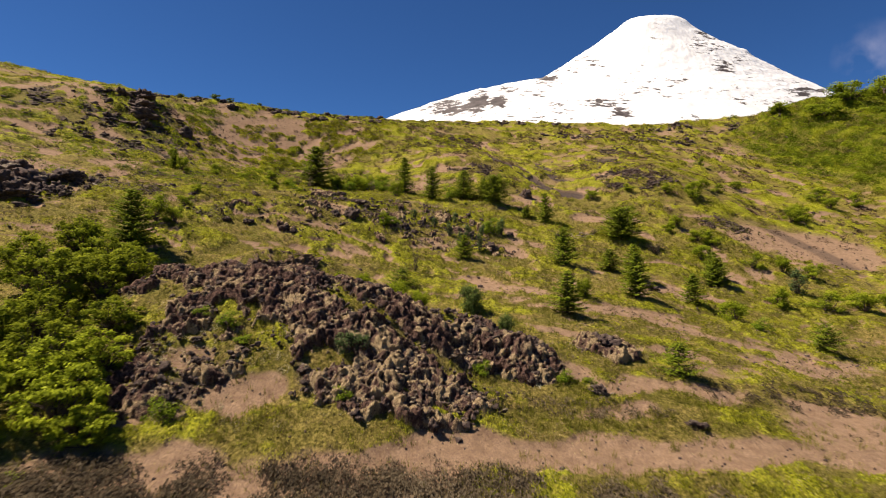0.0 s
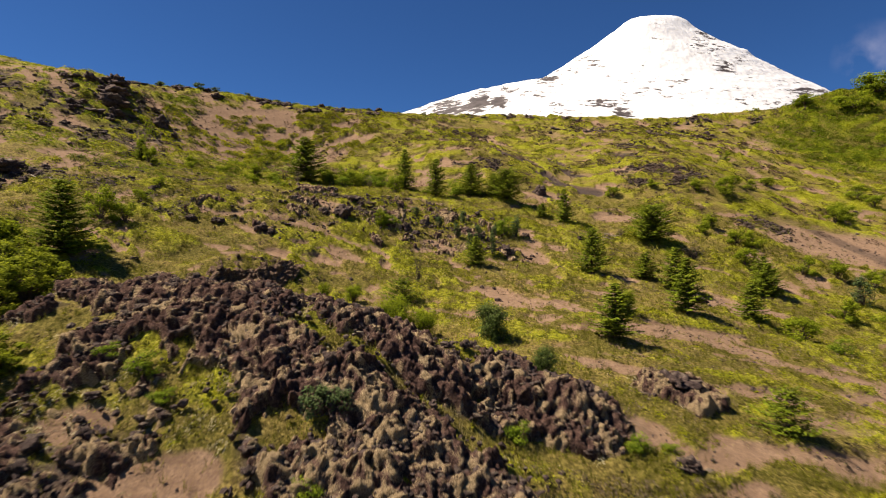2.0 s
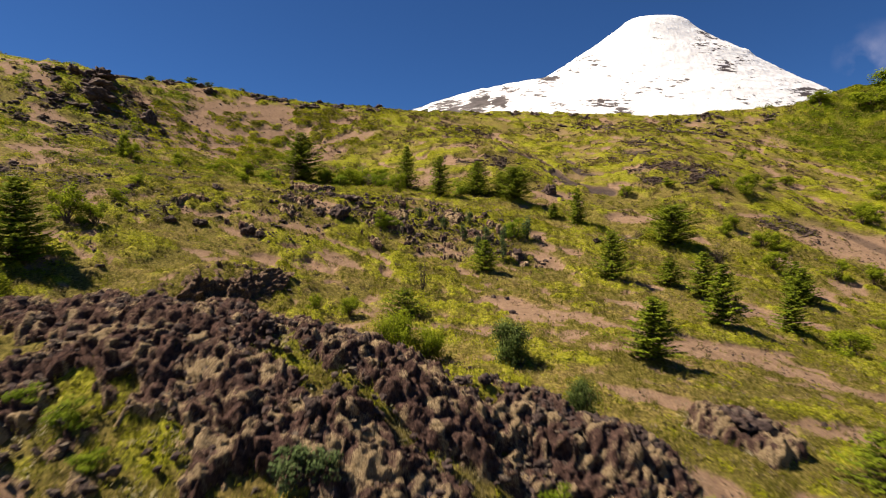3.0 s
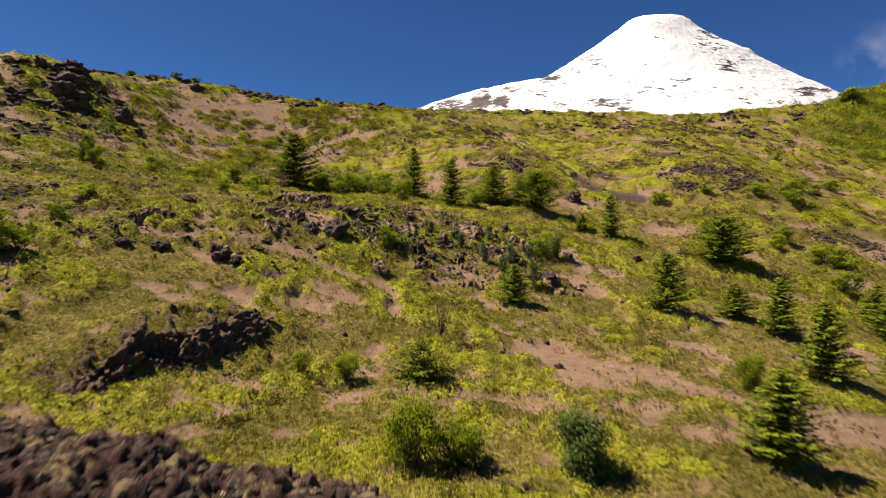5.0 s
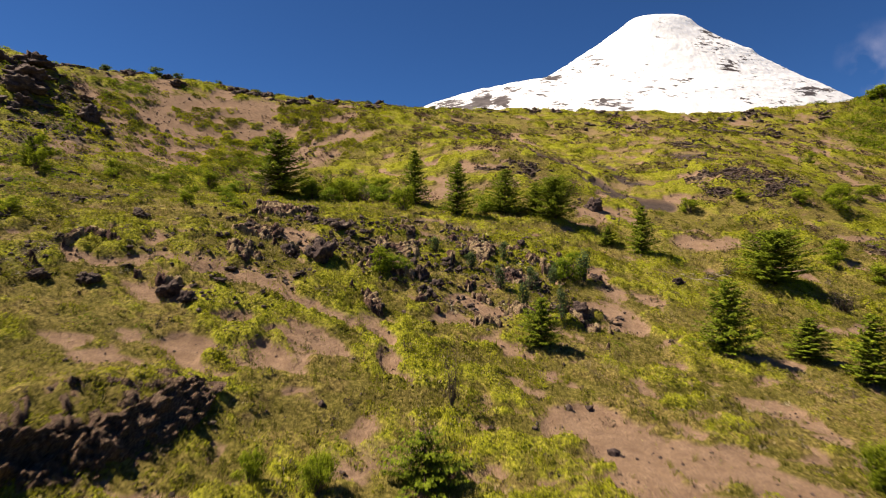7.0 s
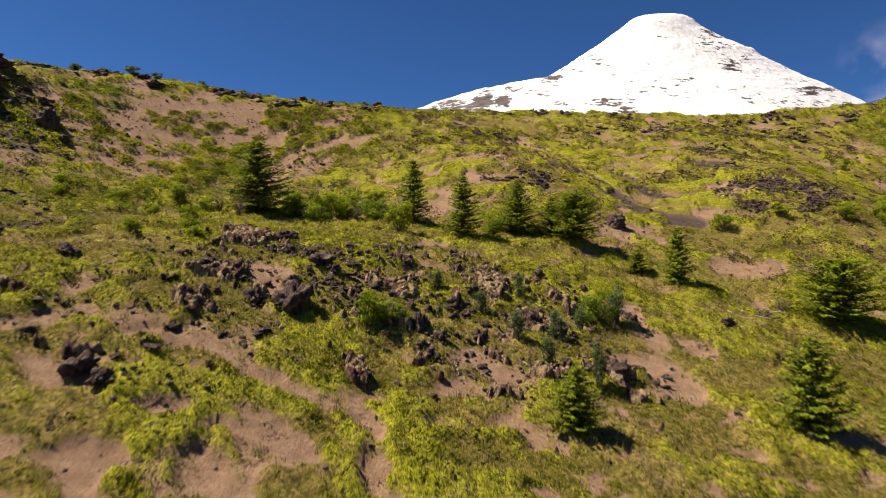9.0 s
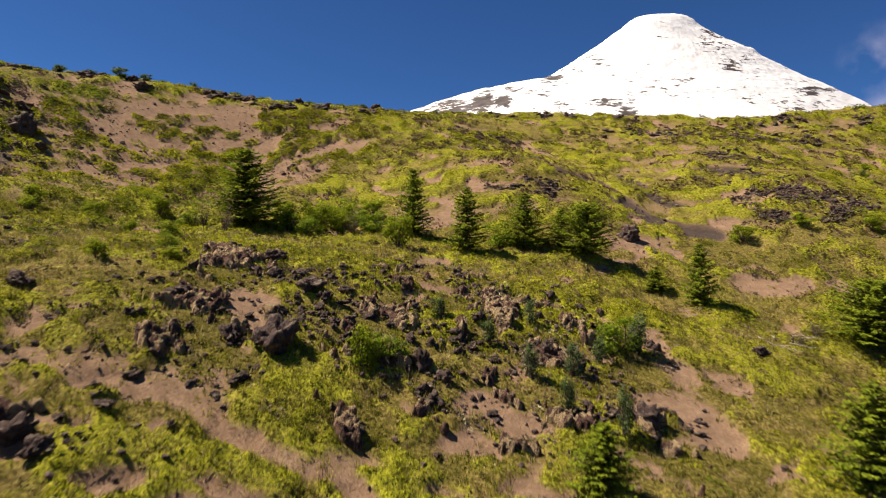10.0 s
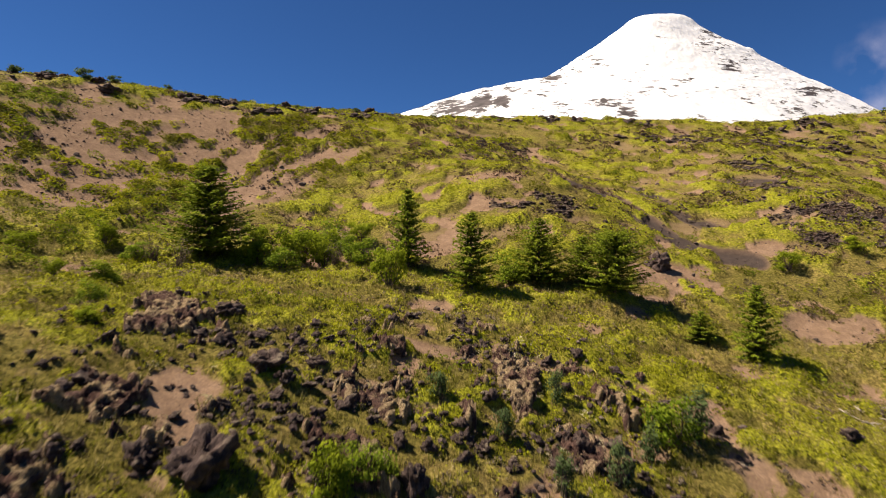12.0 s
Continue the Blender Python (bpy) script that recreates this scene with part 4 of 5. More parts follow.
# ---- trees and bushes ----
def conifer_parts(name, rng, h, w, levels, label, lean=0.0, low=0.06, mat=None, power=0.62):
    """A young conifer: a tapered trunk, whorls of boughs and flat sprays of needles."""
    top = new(name)
    line = [(lean * k / 8 * rng.uniform(0.7, 1.2), 0.02 * rng.normal(), h * 0.97 * k / 8) for k in range(9)]
    pieces = [tube(line, [0.025 * h * (1 - 0.93 * k / 8) + 0.006 for k in range(9)], 8)]
    cs, ns, al, ln, tint = [], [], [], [], []
    for lev in range(levels):
        f = low + (1 - low) * ((lev + rng.uniform(-0.3, 0.3)) / levels)
        f = min(max(f, 0.03), 0.985)
        z0 = f * h
        reach = 0.5 * w * 1.22 * (1 - f) ** power * (0.66 + 0.38 * min(1, f / 0.16)) + 0.03 * h * (1 - f) + 0.05
        boughs = rng.integers(6, 9)
        for b in range(boughs):
            a = 6.283 * (b + rng.uniform(-0.35, 0.35)) / boughs + lev * 1.1
            long = reach * rng.uniform(0.5, 1.18)
            rise = rng.uniform(0.1, 0.42) - 0.28 * (1 - f)
            out = np.array([math.cos(a), math.sin(a), 0])
            sidew = np.array([-math.sin(a), math.cos(a), 0])
            root = np.array([lean * f, 0, z0])
            pts = [root + out * long * k + np.array([0, 0, long * (rise * k + 0.16 * k * k)]) for k in (0, 0.5, 1)]
            pieces.append(tube(pts, (0.008 * h * (1 - f) + 0.008, 0.006, 0.003), 3))
            n = max(4, int(long / 0.038))
            for k in range(n):
                q = (k + rng.uniform(0.3, 1)) / n
                if q < 0.12:
                    continue
                c = root + out * long * q + np.array([0, 0, long * (rise * q + 0.16 * q * q)])
                spread = 0.30 * long * (1.05 - q) + 0.05
                for sgn in (-1, 1):
                    d = out * 0.75 + sidew * sgn * rng.uniform(0.5, 1.1) + np.array([0, 0, rng.uniform(-0.35, 0.3)])
                    cs.append(c + sidew * sgn * spread * rng.uniform(0.2, 0.9) + np.array([0, 0, rng.normal() * 0.02]))
                    ns.append(np.array([0, 0, 1]) + 0.45 * rng.normal(size=3) + 0.25 * out)
                    al.append(d)
                    ln.append(rng.uniform(0.08, 0.18) * (0.7 + 0.5 * min(1, h / 4)))
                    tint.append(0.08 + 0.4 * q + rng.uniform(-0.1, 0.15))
    v, f = leaves(np.array(cs), np.array(ns), np.array(ln), np.array(ln) * 0.5, rng, np.array(al))
    part("trunk", mesh_of("trunk", *joined(pieces), BARK, smooth=True), top)
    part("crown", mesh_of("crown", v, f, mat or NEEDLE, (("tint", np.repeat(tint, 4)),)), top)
    return tagged(top, label, "tree")


def bush_parts(name, rng, h, w, mat, label, lobes=11, count=1700, leaf=0.115, upright=0.0, category="shrub", airy=0.25, lobe=1.0):
    """A bush: bent stems from one root, and leaves round the ends of its twigs in uneven lobes."""
    top = new(name)
    pieces, cs, ns, tint, ln = [], [], [], [], []
    for k in range(lobes):
        a, r = rng.uniform(0, 6.283), math.sqrt(rng.random()) * (1 - 0.55 * upright) * (1.25 - 0.25 * lobe)
        end = np.array([math.cos(a) * r * w * 0.36, math.sin(a) * r * w * 0.36, h * rng.uniform(0.16, 0.9) * (1 - 0.35 * r)])
        mid = end * np.array([0.45, 0.45, 0.5]) + rng.normal(size=3) * 0.04 * h
        pieces.append(tube([(0.03 * rng.normal(), 0.03 * rng.normal(), -0.05), mid, end], (0.014 * h + 0.006, 0.009 * h + 0.004, 0.004), 5))
        rad = lobe * np.array([w * rng.uniform(0.14, 0.29), w * rng.uniform(0.14, 0.29), h * rng.uniform(0.1, 0.22) * (1 + upright)])
        m = int(count / lobes)
        d = unit(rng.normal(size=(m, 3)))
        s = (1 - airy) + airy * rng.random((m, 1)) - 0.35 * (rng.random((m, 1)) < 0.25)
        c = end + d * rad * s
        c[:, 2] = np.maximum(c[:, 2], 0.03)
        cs.append(c)
        ns.append(d + 0.55 * rng.normal(size=(m, 3)) + np.array([0, 0, 0.35]))
        # shade put into the leaf colour: lobe tops lighter, undersides darker
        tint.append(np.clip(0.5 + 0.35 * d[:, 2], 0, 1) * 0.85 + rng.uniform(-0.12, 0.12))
        ln.append(rng.uniform(0.65, 1.35, m) * leaf)
        for t in range(5):
            e2 = end + unit(rng.normal(size=(1, 3)))[0] * rad * 0.9
            pieces.append(tube([mid, (mid + e2) / 2 + rng.normal(size=3) * 0.02, e2], (0.006, 0.004, 0.002), 3))
    cs, ns, tint, ln = np.concatenate(cs), np.concatenate(ns), np.concatenate(tint), np.concatenate(ln)
    along = np.array([0, 0, 1.0]) * upright * 3 + rng.normal(size=cs.shape)
    v, f = leaves(cs, ns, ln, ln * 0.55, rng, along)
    part("wood", mesh_of("wood", *joined(pieces), BARK, smooth=True), top)
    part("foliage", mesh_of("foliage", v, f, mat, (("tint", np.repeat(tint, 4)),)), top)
    return tagged(top, label, category)


def planted(kinds, sites, group, rng):
    """Copies of the given plants at (x, y, height, width), turned at random; each kind is built for its own size."""
    todo = {}
    for k, (x, y, h, w) in enumerate(sites):
        ob, h0, w0 = kinds[k % len(kinds)]
        todo.setdefault(ob, []).append(Matrix.Translation((x, y, height(x, y) - 0.04)) @ pose(0, 0, 0, 0, 0, rng.uniform(0, 360)) @ Matrix.Diagonal((w / w0, w / w0, h / h0, 1)))
    for ob, places in todo.items():
        tagged(ob, group=group)
        for m in places[1:]:
            copy_thing(ob, m)
        ob.matrix_basis = places[0]


rng = np.random.default_rng(11)
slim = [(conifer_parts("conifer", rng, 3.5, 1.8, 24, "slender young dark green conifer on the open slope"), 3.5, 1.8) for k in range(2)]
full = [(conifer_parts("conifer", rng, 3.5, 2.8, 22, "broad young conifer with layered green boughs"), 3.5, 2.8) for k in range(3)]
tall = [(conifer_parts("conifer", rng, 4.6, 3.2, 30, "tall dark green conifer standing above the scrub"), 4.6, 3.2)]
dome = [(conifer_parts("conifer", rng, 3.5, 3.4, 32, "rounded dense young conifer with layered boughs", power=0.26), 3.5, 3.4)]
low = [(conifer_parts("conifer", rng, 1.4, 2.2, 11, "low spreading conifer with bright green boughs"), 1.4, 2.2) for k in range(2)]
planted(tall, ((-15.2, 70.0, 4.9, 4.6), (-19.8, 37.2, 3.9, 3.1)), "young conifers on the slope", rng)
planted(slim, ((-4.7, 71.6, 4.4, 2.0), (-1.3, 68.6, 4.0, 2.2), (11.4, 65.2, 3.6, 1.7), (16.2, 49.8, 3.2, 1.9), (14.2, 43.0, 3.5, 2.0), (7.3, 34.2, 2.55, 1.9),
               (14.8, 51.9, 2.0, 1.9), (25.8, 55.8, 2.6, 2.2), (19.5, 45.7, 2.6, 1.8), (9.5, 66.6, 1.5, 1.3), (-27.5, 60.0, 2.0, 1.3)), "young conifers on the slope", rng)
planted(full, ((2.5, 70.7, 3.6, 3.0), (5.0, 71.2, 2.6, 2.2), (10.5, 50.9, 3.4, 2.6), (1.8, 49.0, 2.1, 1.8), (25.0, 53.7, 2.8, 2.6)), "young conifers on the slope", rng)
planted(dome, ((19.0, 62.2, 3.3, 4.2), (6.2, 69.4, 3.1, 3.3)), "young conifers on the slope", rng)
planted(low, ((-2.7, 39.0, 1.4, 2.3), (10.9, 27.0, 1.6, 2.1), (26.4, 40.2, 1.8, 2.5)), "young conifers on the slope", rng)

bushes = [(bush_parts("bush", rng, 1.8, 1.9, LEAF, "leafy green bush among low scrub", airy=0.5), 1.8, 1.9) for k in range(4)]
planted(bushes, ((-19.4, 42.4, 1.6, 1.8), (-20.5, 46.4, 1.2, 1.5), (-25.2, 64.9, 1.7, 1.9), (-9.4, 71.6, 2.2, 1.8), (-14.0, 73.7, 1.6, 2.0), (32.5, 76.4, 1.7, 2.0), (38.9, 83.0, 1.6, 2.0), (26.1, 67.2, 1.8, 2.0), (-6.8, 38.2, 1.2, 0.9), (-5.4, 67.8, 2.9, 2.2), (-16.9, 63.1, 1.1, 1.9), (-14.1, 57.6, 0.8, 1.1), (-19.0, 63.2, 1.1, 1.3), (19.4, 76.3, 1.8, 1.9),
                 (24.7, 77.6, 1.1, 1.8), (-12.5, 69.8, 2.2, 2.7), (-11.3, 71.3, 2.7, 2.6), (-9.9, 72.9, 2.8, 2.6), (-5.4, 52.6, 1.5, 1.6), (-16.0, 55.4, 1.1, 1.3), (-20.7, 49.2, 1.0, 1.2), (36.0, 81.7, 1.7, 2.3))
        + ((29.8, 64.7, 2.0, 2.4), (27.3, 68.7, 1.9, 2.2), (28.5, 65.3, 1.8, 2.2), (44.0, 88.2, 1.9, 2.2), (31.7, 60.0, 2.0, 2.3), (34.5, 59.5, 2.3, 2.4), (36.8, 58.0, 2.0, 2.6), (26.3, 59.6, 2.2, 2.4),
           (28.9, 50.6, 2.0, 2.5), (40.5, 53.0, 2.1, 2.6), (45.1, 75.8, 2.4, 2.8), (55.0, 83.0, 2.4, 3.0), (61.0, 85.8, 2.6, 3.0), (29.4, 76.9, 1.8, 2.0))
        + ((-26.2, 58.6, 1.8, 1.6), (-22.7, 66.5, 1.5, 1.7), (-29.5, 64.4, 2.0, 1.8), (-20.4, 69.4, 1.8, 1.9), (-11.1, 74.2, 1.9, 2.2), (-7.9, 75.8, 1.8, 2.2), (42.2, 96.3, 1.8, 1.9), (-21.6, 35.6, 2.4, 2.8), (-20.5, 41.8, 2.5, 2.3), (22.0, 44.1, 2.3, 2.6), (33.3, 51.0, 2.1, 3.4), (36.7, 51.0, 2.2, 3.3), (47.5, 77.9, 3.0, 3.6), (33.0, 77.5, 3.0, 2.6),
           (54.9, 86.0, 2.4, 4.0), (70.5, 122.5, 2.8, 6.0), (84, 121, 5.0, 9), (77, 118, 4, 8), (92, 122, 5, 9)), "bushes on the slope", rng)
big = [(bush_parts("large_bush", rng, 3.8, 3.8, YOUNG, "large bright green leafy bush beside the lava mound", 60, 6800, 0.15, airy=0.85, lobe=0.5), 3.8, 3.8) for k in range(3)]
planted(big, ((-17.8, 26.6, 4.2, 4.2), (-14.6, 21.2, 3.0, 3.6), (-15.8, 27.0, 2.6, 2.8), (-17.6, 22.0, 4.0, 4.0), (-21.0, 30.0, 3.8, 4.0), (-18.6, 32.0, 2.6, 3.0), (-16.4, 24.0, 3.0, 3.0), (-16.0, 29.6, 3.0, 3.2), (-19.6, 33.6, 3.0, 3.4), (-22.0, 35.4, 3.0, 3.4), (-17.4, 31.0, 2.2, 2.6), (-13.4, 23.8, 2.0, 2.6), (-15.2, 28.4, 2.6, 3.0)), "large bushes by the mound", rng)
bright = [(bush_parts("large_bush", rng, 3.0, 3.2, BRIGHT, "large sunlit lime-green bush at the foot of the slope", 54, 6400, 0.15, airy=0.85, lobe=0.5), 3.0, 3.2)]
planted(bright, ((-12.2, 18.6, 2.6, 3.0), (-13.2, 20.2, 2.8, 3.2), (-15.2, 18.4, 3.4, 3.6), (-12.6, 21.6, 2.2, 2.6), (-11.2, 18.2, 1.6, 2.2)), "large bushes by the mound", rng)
dense = [(bush_parts("dense_bush", rng, 2.0, 2.2, LEAF, "dense dark green bush with fine upright leaves", 26, 6000, 0.08, 0.35, airy=0.8), 2.0, 2.2) for k in range(2)]
planted(dense, ((-2.7, 33.0, 2.2, 2.1), (-1.5, 33.3, 1.6, 1.9), (-5.2, 38.2, 1.1, 1.3), (9.8, 40.6, 1.9, 1.5)), "dense bushes", rng)
crest = [(bush_parts("dwarf_shrub", rng, 1.0, 1.3, GREY, "dark wind-shorn dwarf shrub on the skyline", 12, 700, 0.12, airy=0.6), 1.0, 1.3) for k in range(2)]
planted(crest, ((-36.2, 93.4, 1.4, 2.0), (-40.6, 90.0, 1.1, 1.7), (-34.6, 95.6, 0.8, 1.7), (-33.3, 96.3, 0.8, 1.3), (-31.0, 98.4, 1.0, 1.1), (-29.4, 99.7, 0.9, 1.2), (-25.0, 104.4, 0.7, 1.8), (-22.0, 106.6, 0.9, 1.3),
                (-19.9, 107.0, 0.8, 1.5), (-16.0, 109.2, 0.9, 1.4), (-13.5, 110.8, 0.8, 1.3), (-27.4, 102.0, 0.7, 1.6), (-38.4, 91.8, 0.7, 1.5), (-8.6, 114.0, 0.8, 1.4), (-4.0, 118.0, 0.8, 1.5)), "dwarf shrubs along the crest", rng)
dusky = [(bush_parts("dense_bush", rng, 2.0, 2.1, DUSKY, "dense dusky blue-green bush with upright twigs", 30, 6000, 0.085, 0.5, airy=0.8), 2.0, 2.1)]
planted(dusky, ((1.6, 33.0, 2.0, 2.1), (3.0, 27.8, 1.7, 1.2)), "dense bushes", rng)
fresh = [(bush_parts("bush", rng, 2.2, 2.0, LIME, "yellow-green young bush with fresh leaves"), 2.2, 2.0) for k in range(2)]
planted(fresh, ((-5.0, 53.0, 1.2, 1.6), (-4.4, 53.6, 1.0, 1.4), (-17.6, 67.4, 1.3, 2.0), (-16.6, 62.8, 1.0, 1.4), (-9.9, 24.0, 0.6, 1.0), (-8.6, 23.4, 0.7, 1.1), (-7.8, 22.8, 0.5, 0.9), (-9.4, 19.5, 0.9, 1.3), (1.6, 24.4, 0.9, 1.0), (5.2, 24.6, 0.6, 1.0), (6.2, 24.9, 0.5, 0.8), (-3.6, 20.8, 0.5, 1.0),
                (4.7, 58.1, 2.4, 2.1), (-9.8, 75.0, 2.2, 2.6), (-7.4, 71.6, 2.1, 2.3), (0.9, 71.0, 2.0, 2.8), (-11.0, 68.6, 1.6, 2.2), (23.0, 42.0, 1.2, 1.9), (-8.6, 74.2, 1.7, 2.0), (-15.4, 59.9, 1.0, 1.4)), "bushes on the slope", rng)
sparse = [(bush_parts("upright_shrub", rng, 2.0, 1.3, GREY, "upright grey-green shrub with thin twigs", 12, 1100, 0.1, 0.45, airy=0.5), 2.0, 1.3) for k in range(3)]
planted(sparse, ((5.8, 58.5, 2.0, 1.6), (32.9, 54.2, 2.8, 2.3), (1.6, 52.8, 1.8, 0.8), (3.2, 51.8, 1.7, 0.9), (-3.7, 22.6, 0.9, 1.3), (-3.2, 22.7, 0.8, 1.0), (0.6, 54.4, 1.4, 1.0), (2.4, 55.6, 1.5, 1.1), (-0.8, 56.4, 1.3, 0.9), (3.8, 57.2, 1.4, 1.0), (1.2, 59.0, 1.3, 1.0), (-2.8, 57.6, 1.2, 1.0)), "upright shrubs", rng)
dry = [(bush_parts("withered_shrub", rng, 1.9, 2.0, STRAW, "pale withered shrub of bare twigs", 14, 260, 0.09, 0.4, airy=0.5), 1.9, 2.0) for k in range(2)]
planted(dry, ((-15.4, 66.7, 1.9, 1.8), (-16.6, 66.9, 1.7, 1.4), (-8.7, 70.8, 1.7, 1.5), (21.7, 59.5, 1.6, 2.8), (14.5, 61.5, 0.8, 2.6), (-2.0, 42.6, 2.3, 0.8), (16.0, 62.4, 0.9, 2.0)), "withered shrubs", rng)


# ---- fallen branches ----
def dead_branch(x, y, long, turn, rng, thick=1.0):
    pts = [(long * (k / 5 - 0.5), 0.06 * long * rng.normal(), 0.12 + 0.04 * long * rng.normal() * (k > 0)) for k in range(6)]
    pieces = [tube(pts, [thick * r for r in (0.035, 0.03, 0.026, 0.02, 0.014, 0.006)], 6)]
    for k in range(5):
        p = np.array(pts[rng.integers(1, 5)])
        e = p + np.array([rng.uniform(0.1, 0.3) * long, rng.uniform(-0.25, 0.25) * long, rng.uniform(0.0, 0.2) * long])
        pieces.append(tube([p, (p + e) / 2 + 0.03 * rng.normal(size=3), e], (0.014, 0.01, 0.004), 5))
    ob = new("dead_branch", mesh_of("dead_branch", *joined(pieces), PALE, smooth=True))
    ob.matrix_basis = Matrix.Translation((x, y, height(x, y))) @ pose(0, 0, 0, 0, 12, turn)
    return tagged(ob, "bleached dead branch lying on the scrub", "branch", "fallen branches")


for x, y, long, turn in ((13.6, 60.6, 1.3, -30), (14.4, 60.9, 1.1, -12), (12.9, 61.2, 1.0, -55), (14.9, 61.8, 1.2, 30), (15.6, 62.0, 1.0, -25), (13.6, 61.8, 0.9, 60), (-26.5, 45.5, 2.6, -25)):
    dead_branch(x, y, long, turn, rng)
for x, y in ((57.8, 93.4), (68.2, 114.2)):
    dead_branch(x, y, 2.6, -14, rng, 4.5)


# ---- low cover over the slope ----
def in_reach(x, y):
    """Where the slope can be seen along the whole way."""
    return (y > 13) & (x > -8 - 0.72 * y) & (x < 12 + 0.8 * y)


def normal_on(x, y):
    """Which way the ground faces."""
    return unit(np.stack([(surface(x - 0.15, y) - surface(x + 0.15, y)) / 0.3, (surface(x, y - 0.15) - surface(x, y + 0.15)) / 0.3, np.ones(len(x))], 1))


def cover(name, label, count, rng, mat, area, size, high, cards, card, want, tints=(0.0, 0.7), scale=6.0, seed=90):
    """Cushions of low shrubs in one mesh: want(x, y) gives how densely they grow."""
    x0, x1, y0, y1 = area
    x, y = rng.uniform(x0, x1, count), rng.uniform(y0, y1, count)
    keep = in_reach(x, y) & (rng.random(count) < want(x, y))
    x, y = x[keep], y[keep]
    n = len(x)
    r = rng.uniform(*size, n)
    h = r * rng.uniform(*high, n)
    per = np.maximum((cards * (r / np.mean(size)) ** 1.5).astype(int), 6)
    own = np.repeat(np.arange(n), per)
    m = len(own)
    d = unit(rng.normal(size=(m, 3)))
    d[:, 2] = np.abs(d[:, 2])
    stretch, turn = rng.uniform(0.7, 1.4, n)[own], rng.uniform(0, 3.14, n)[own]
    k = rng.uniform(0.72, 1.06, m)
    px, py = d[:, 0] * r[own] * k * stretch, d[:, 1] * r[own] * k
    cx, cy = x[own] + px * np.cos(turn) - py * np.sin(turn), y[own] + px * np.sin(turn) + py * np.cos(turn)
    c = np.stack([cx, cy, surface(cx, cy) + d[:, 2] * h[own] * k + 0.02], 1)
    nn = d + 0.5 * rng.normal(size=(m, 3)) + np.array([0, 0, 0.3])
    far = np.hypot(c[:, 0], c[:, 1] - 20)
    ln = card * rng.uniform(0.6, 1.4, m) * (1 + far / 60)
    v, _ = leaves(c, nn, 1.25 * ln, 0.9 * ln, rng)
    v = v.reshape(m, 4, 3)[:, :3].reshape(-1, 3)
    patch = fbm(x / scale, y / scale, seed)
    tint = tints[0] + (tints[1] - tints[0]) * np.clip((patch - 0.3) * 2.2 + rng.normal(size=n) * 0.16, 0, 1)
    ob = new(name, mesh_of(name, v, np.arange(3 * m).reshape(m, 3), mat, (("tint", np.repeat(tint[own], 3)),)))
    return tagged(ob, label, "scrub", kind="stuff")


def lush_want(x, y):
    return blob(x, y, 84, 110, 28, 23)


def turf_want(x, y):
    return np.clip(1 - 1.15 * bare_on(x, y), 0, 1) * np.clip(1 - (0.75 - 0.45 * step(y, 31, 34)) * lava_on(x, y), 0.1, 1) * (0.25 + 0.75 * step(fbm(x / 3.2, y / 2.6, 101), 0.36, 0.58))


def heath_want(x, y):
    return np.clip(1 - bare_on(x, y), 0.04, 1) * np.clip(1 - 0.6 * lava_on(x, y), 0.2, 1) * step(fbm(x / 7, y / 6, 113), 0.45, 0.62)


rng = np.random.default_rng(23)
cover("low_scrub", "yellow-green cushion shrubs carpeting the slope", 11000, rng, SHRUB, (-40, 54, 14, 64), (0.12, 0.38), (0.15, 0.42), 46, 0.05, turf_want, tints=(0.0, 0.66), scale=1.6)
cover("low_scrub", "yellow-green cushion shrubs below the crest", 5800, rng, SHRUB, (-75, 105, 60, 126), (0.25, 0.85), (0.3, 0.55), 44, 0.07, turf_want)
cover("dark_scrub", "dark olive heath on the hillside", 1500, rng, LEAF, (-56, -20, 44, 92), (0.25, 0.7), (0.3, 0.6), 50, 0.07, heath_want, tints=(0.0, 0.4), scale=2.0)
cover("dark_scrub", "dark olive heath patches on the slope", 1500, rng, LEAF, (-60, 95, 14, 126), (0.25, 0.7), (0.4, 0.8), 70, 0.06, heath_want, tints=(0.1, 0.6))


def fuzz(name, label, count, rng, area, size, high, mat, want, tints=(0.0, 0.75)):
    """Single small leaves and tips all over the turf."""
    x0, x1, y0, y1 = area
    x, y = rng.uniform(x0, x1, count), rng.uniform(y0, y1, count)
    keep = in_reach(x, y)
    x, y = x[keep], y[keep]
    keep = rng.random(len(x)) < want(x, y)
    x, y = x[keep], y[keep]
    n = len(x)
    z = surface(x, y) + rng.uniform(*high, n)
    nn = normal_on(x, y) + 0.65 * rng.normal(size=(n, 3))
    ln = rng.uniform(*size, n)
    v, f = leaves(np.stack([x, y, z], 1), nn, ln, ln * 0.9, rng)
    v = v.reshape(n, 4, 3)[:, :3].reshape(-1, 3)
    patch = fbm(x / 5, y / 4, 141) * 0.4 + on_sheet(MOTTLE, x, y) * 0.8 + on_sheet(CUSHION, x, y) * 0.3 - 0.1
    tint = tints[0] + (tints[1] - tints[0]) * np.clip((patch - 0.38) * 2.1 + rng.normal(size=n) * 0.13, 0, 1)
    ob = new(name, mesh_of(name, v, np.arange(3 * n).reshape(n, 3), mat, (("tint", np.repeat(tint, 3)),)))
    return tagged(ob, label, "scrub", kind="stuff")


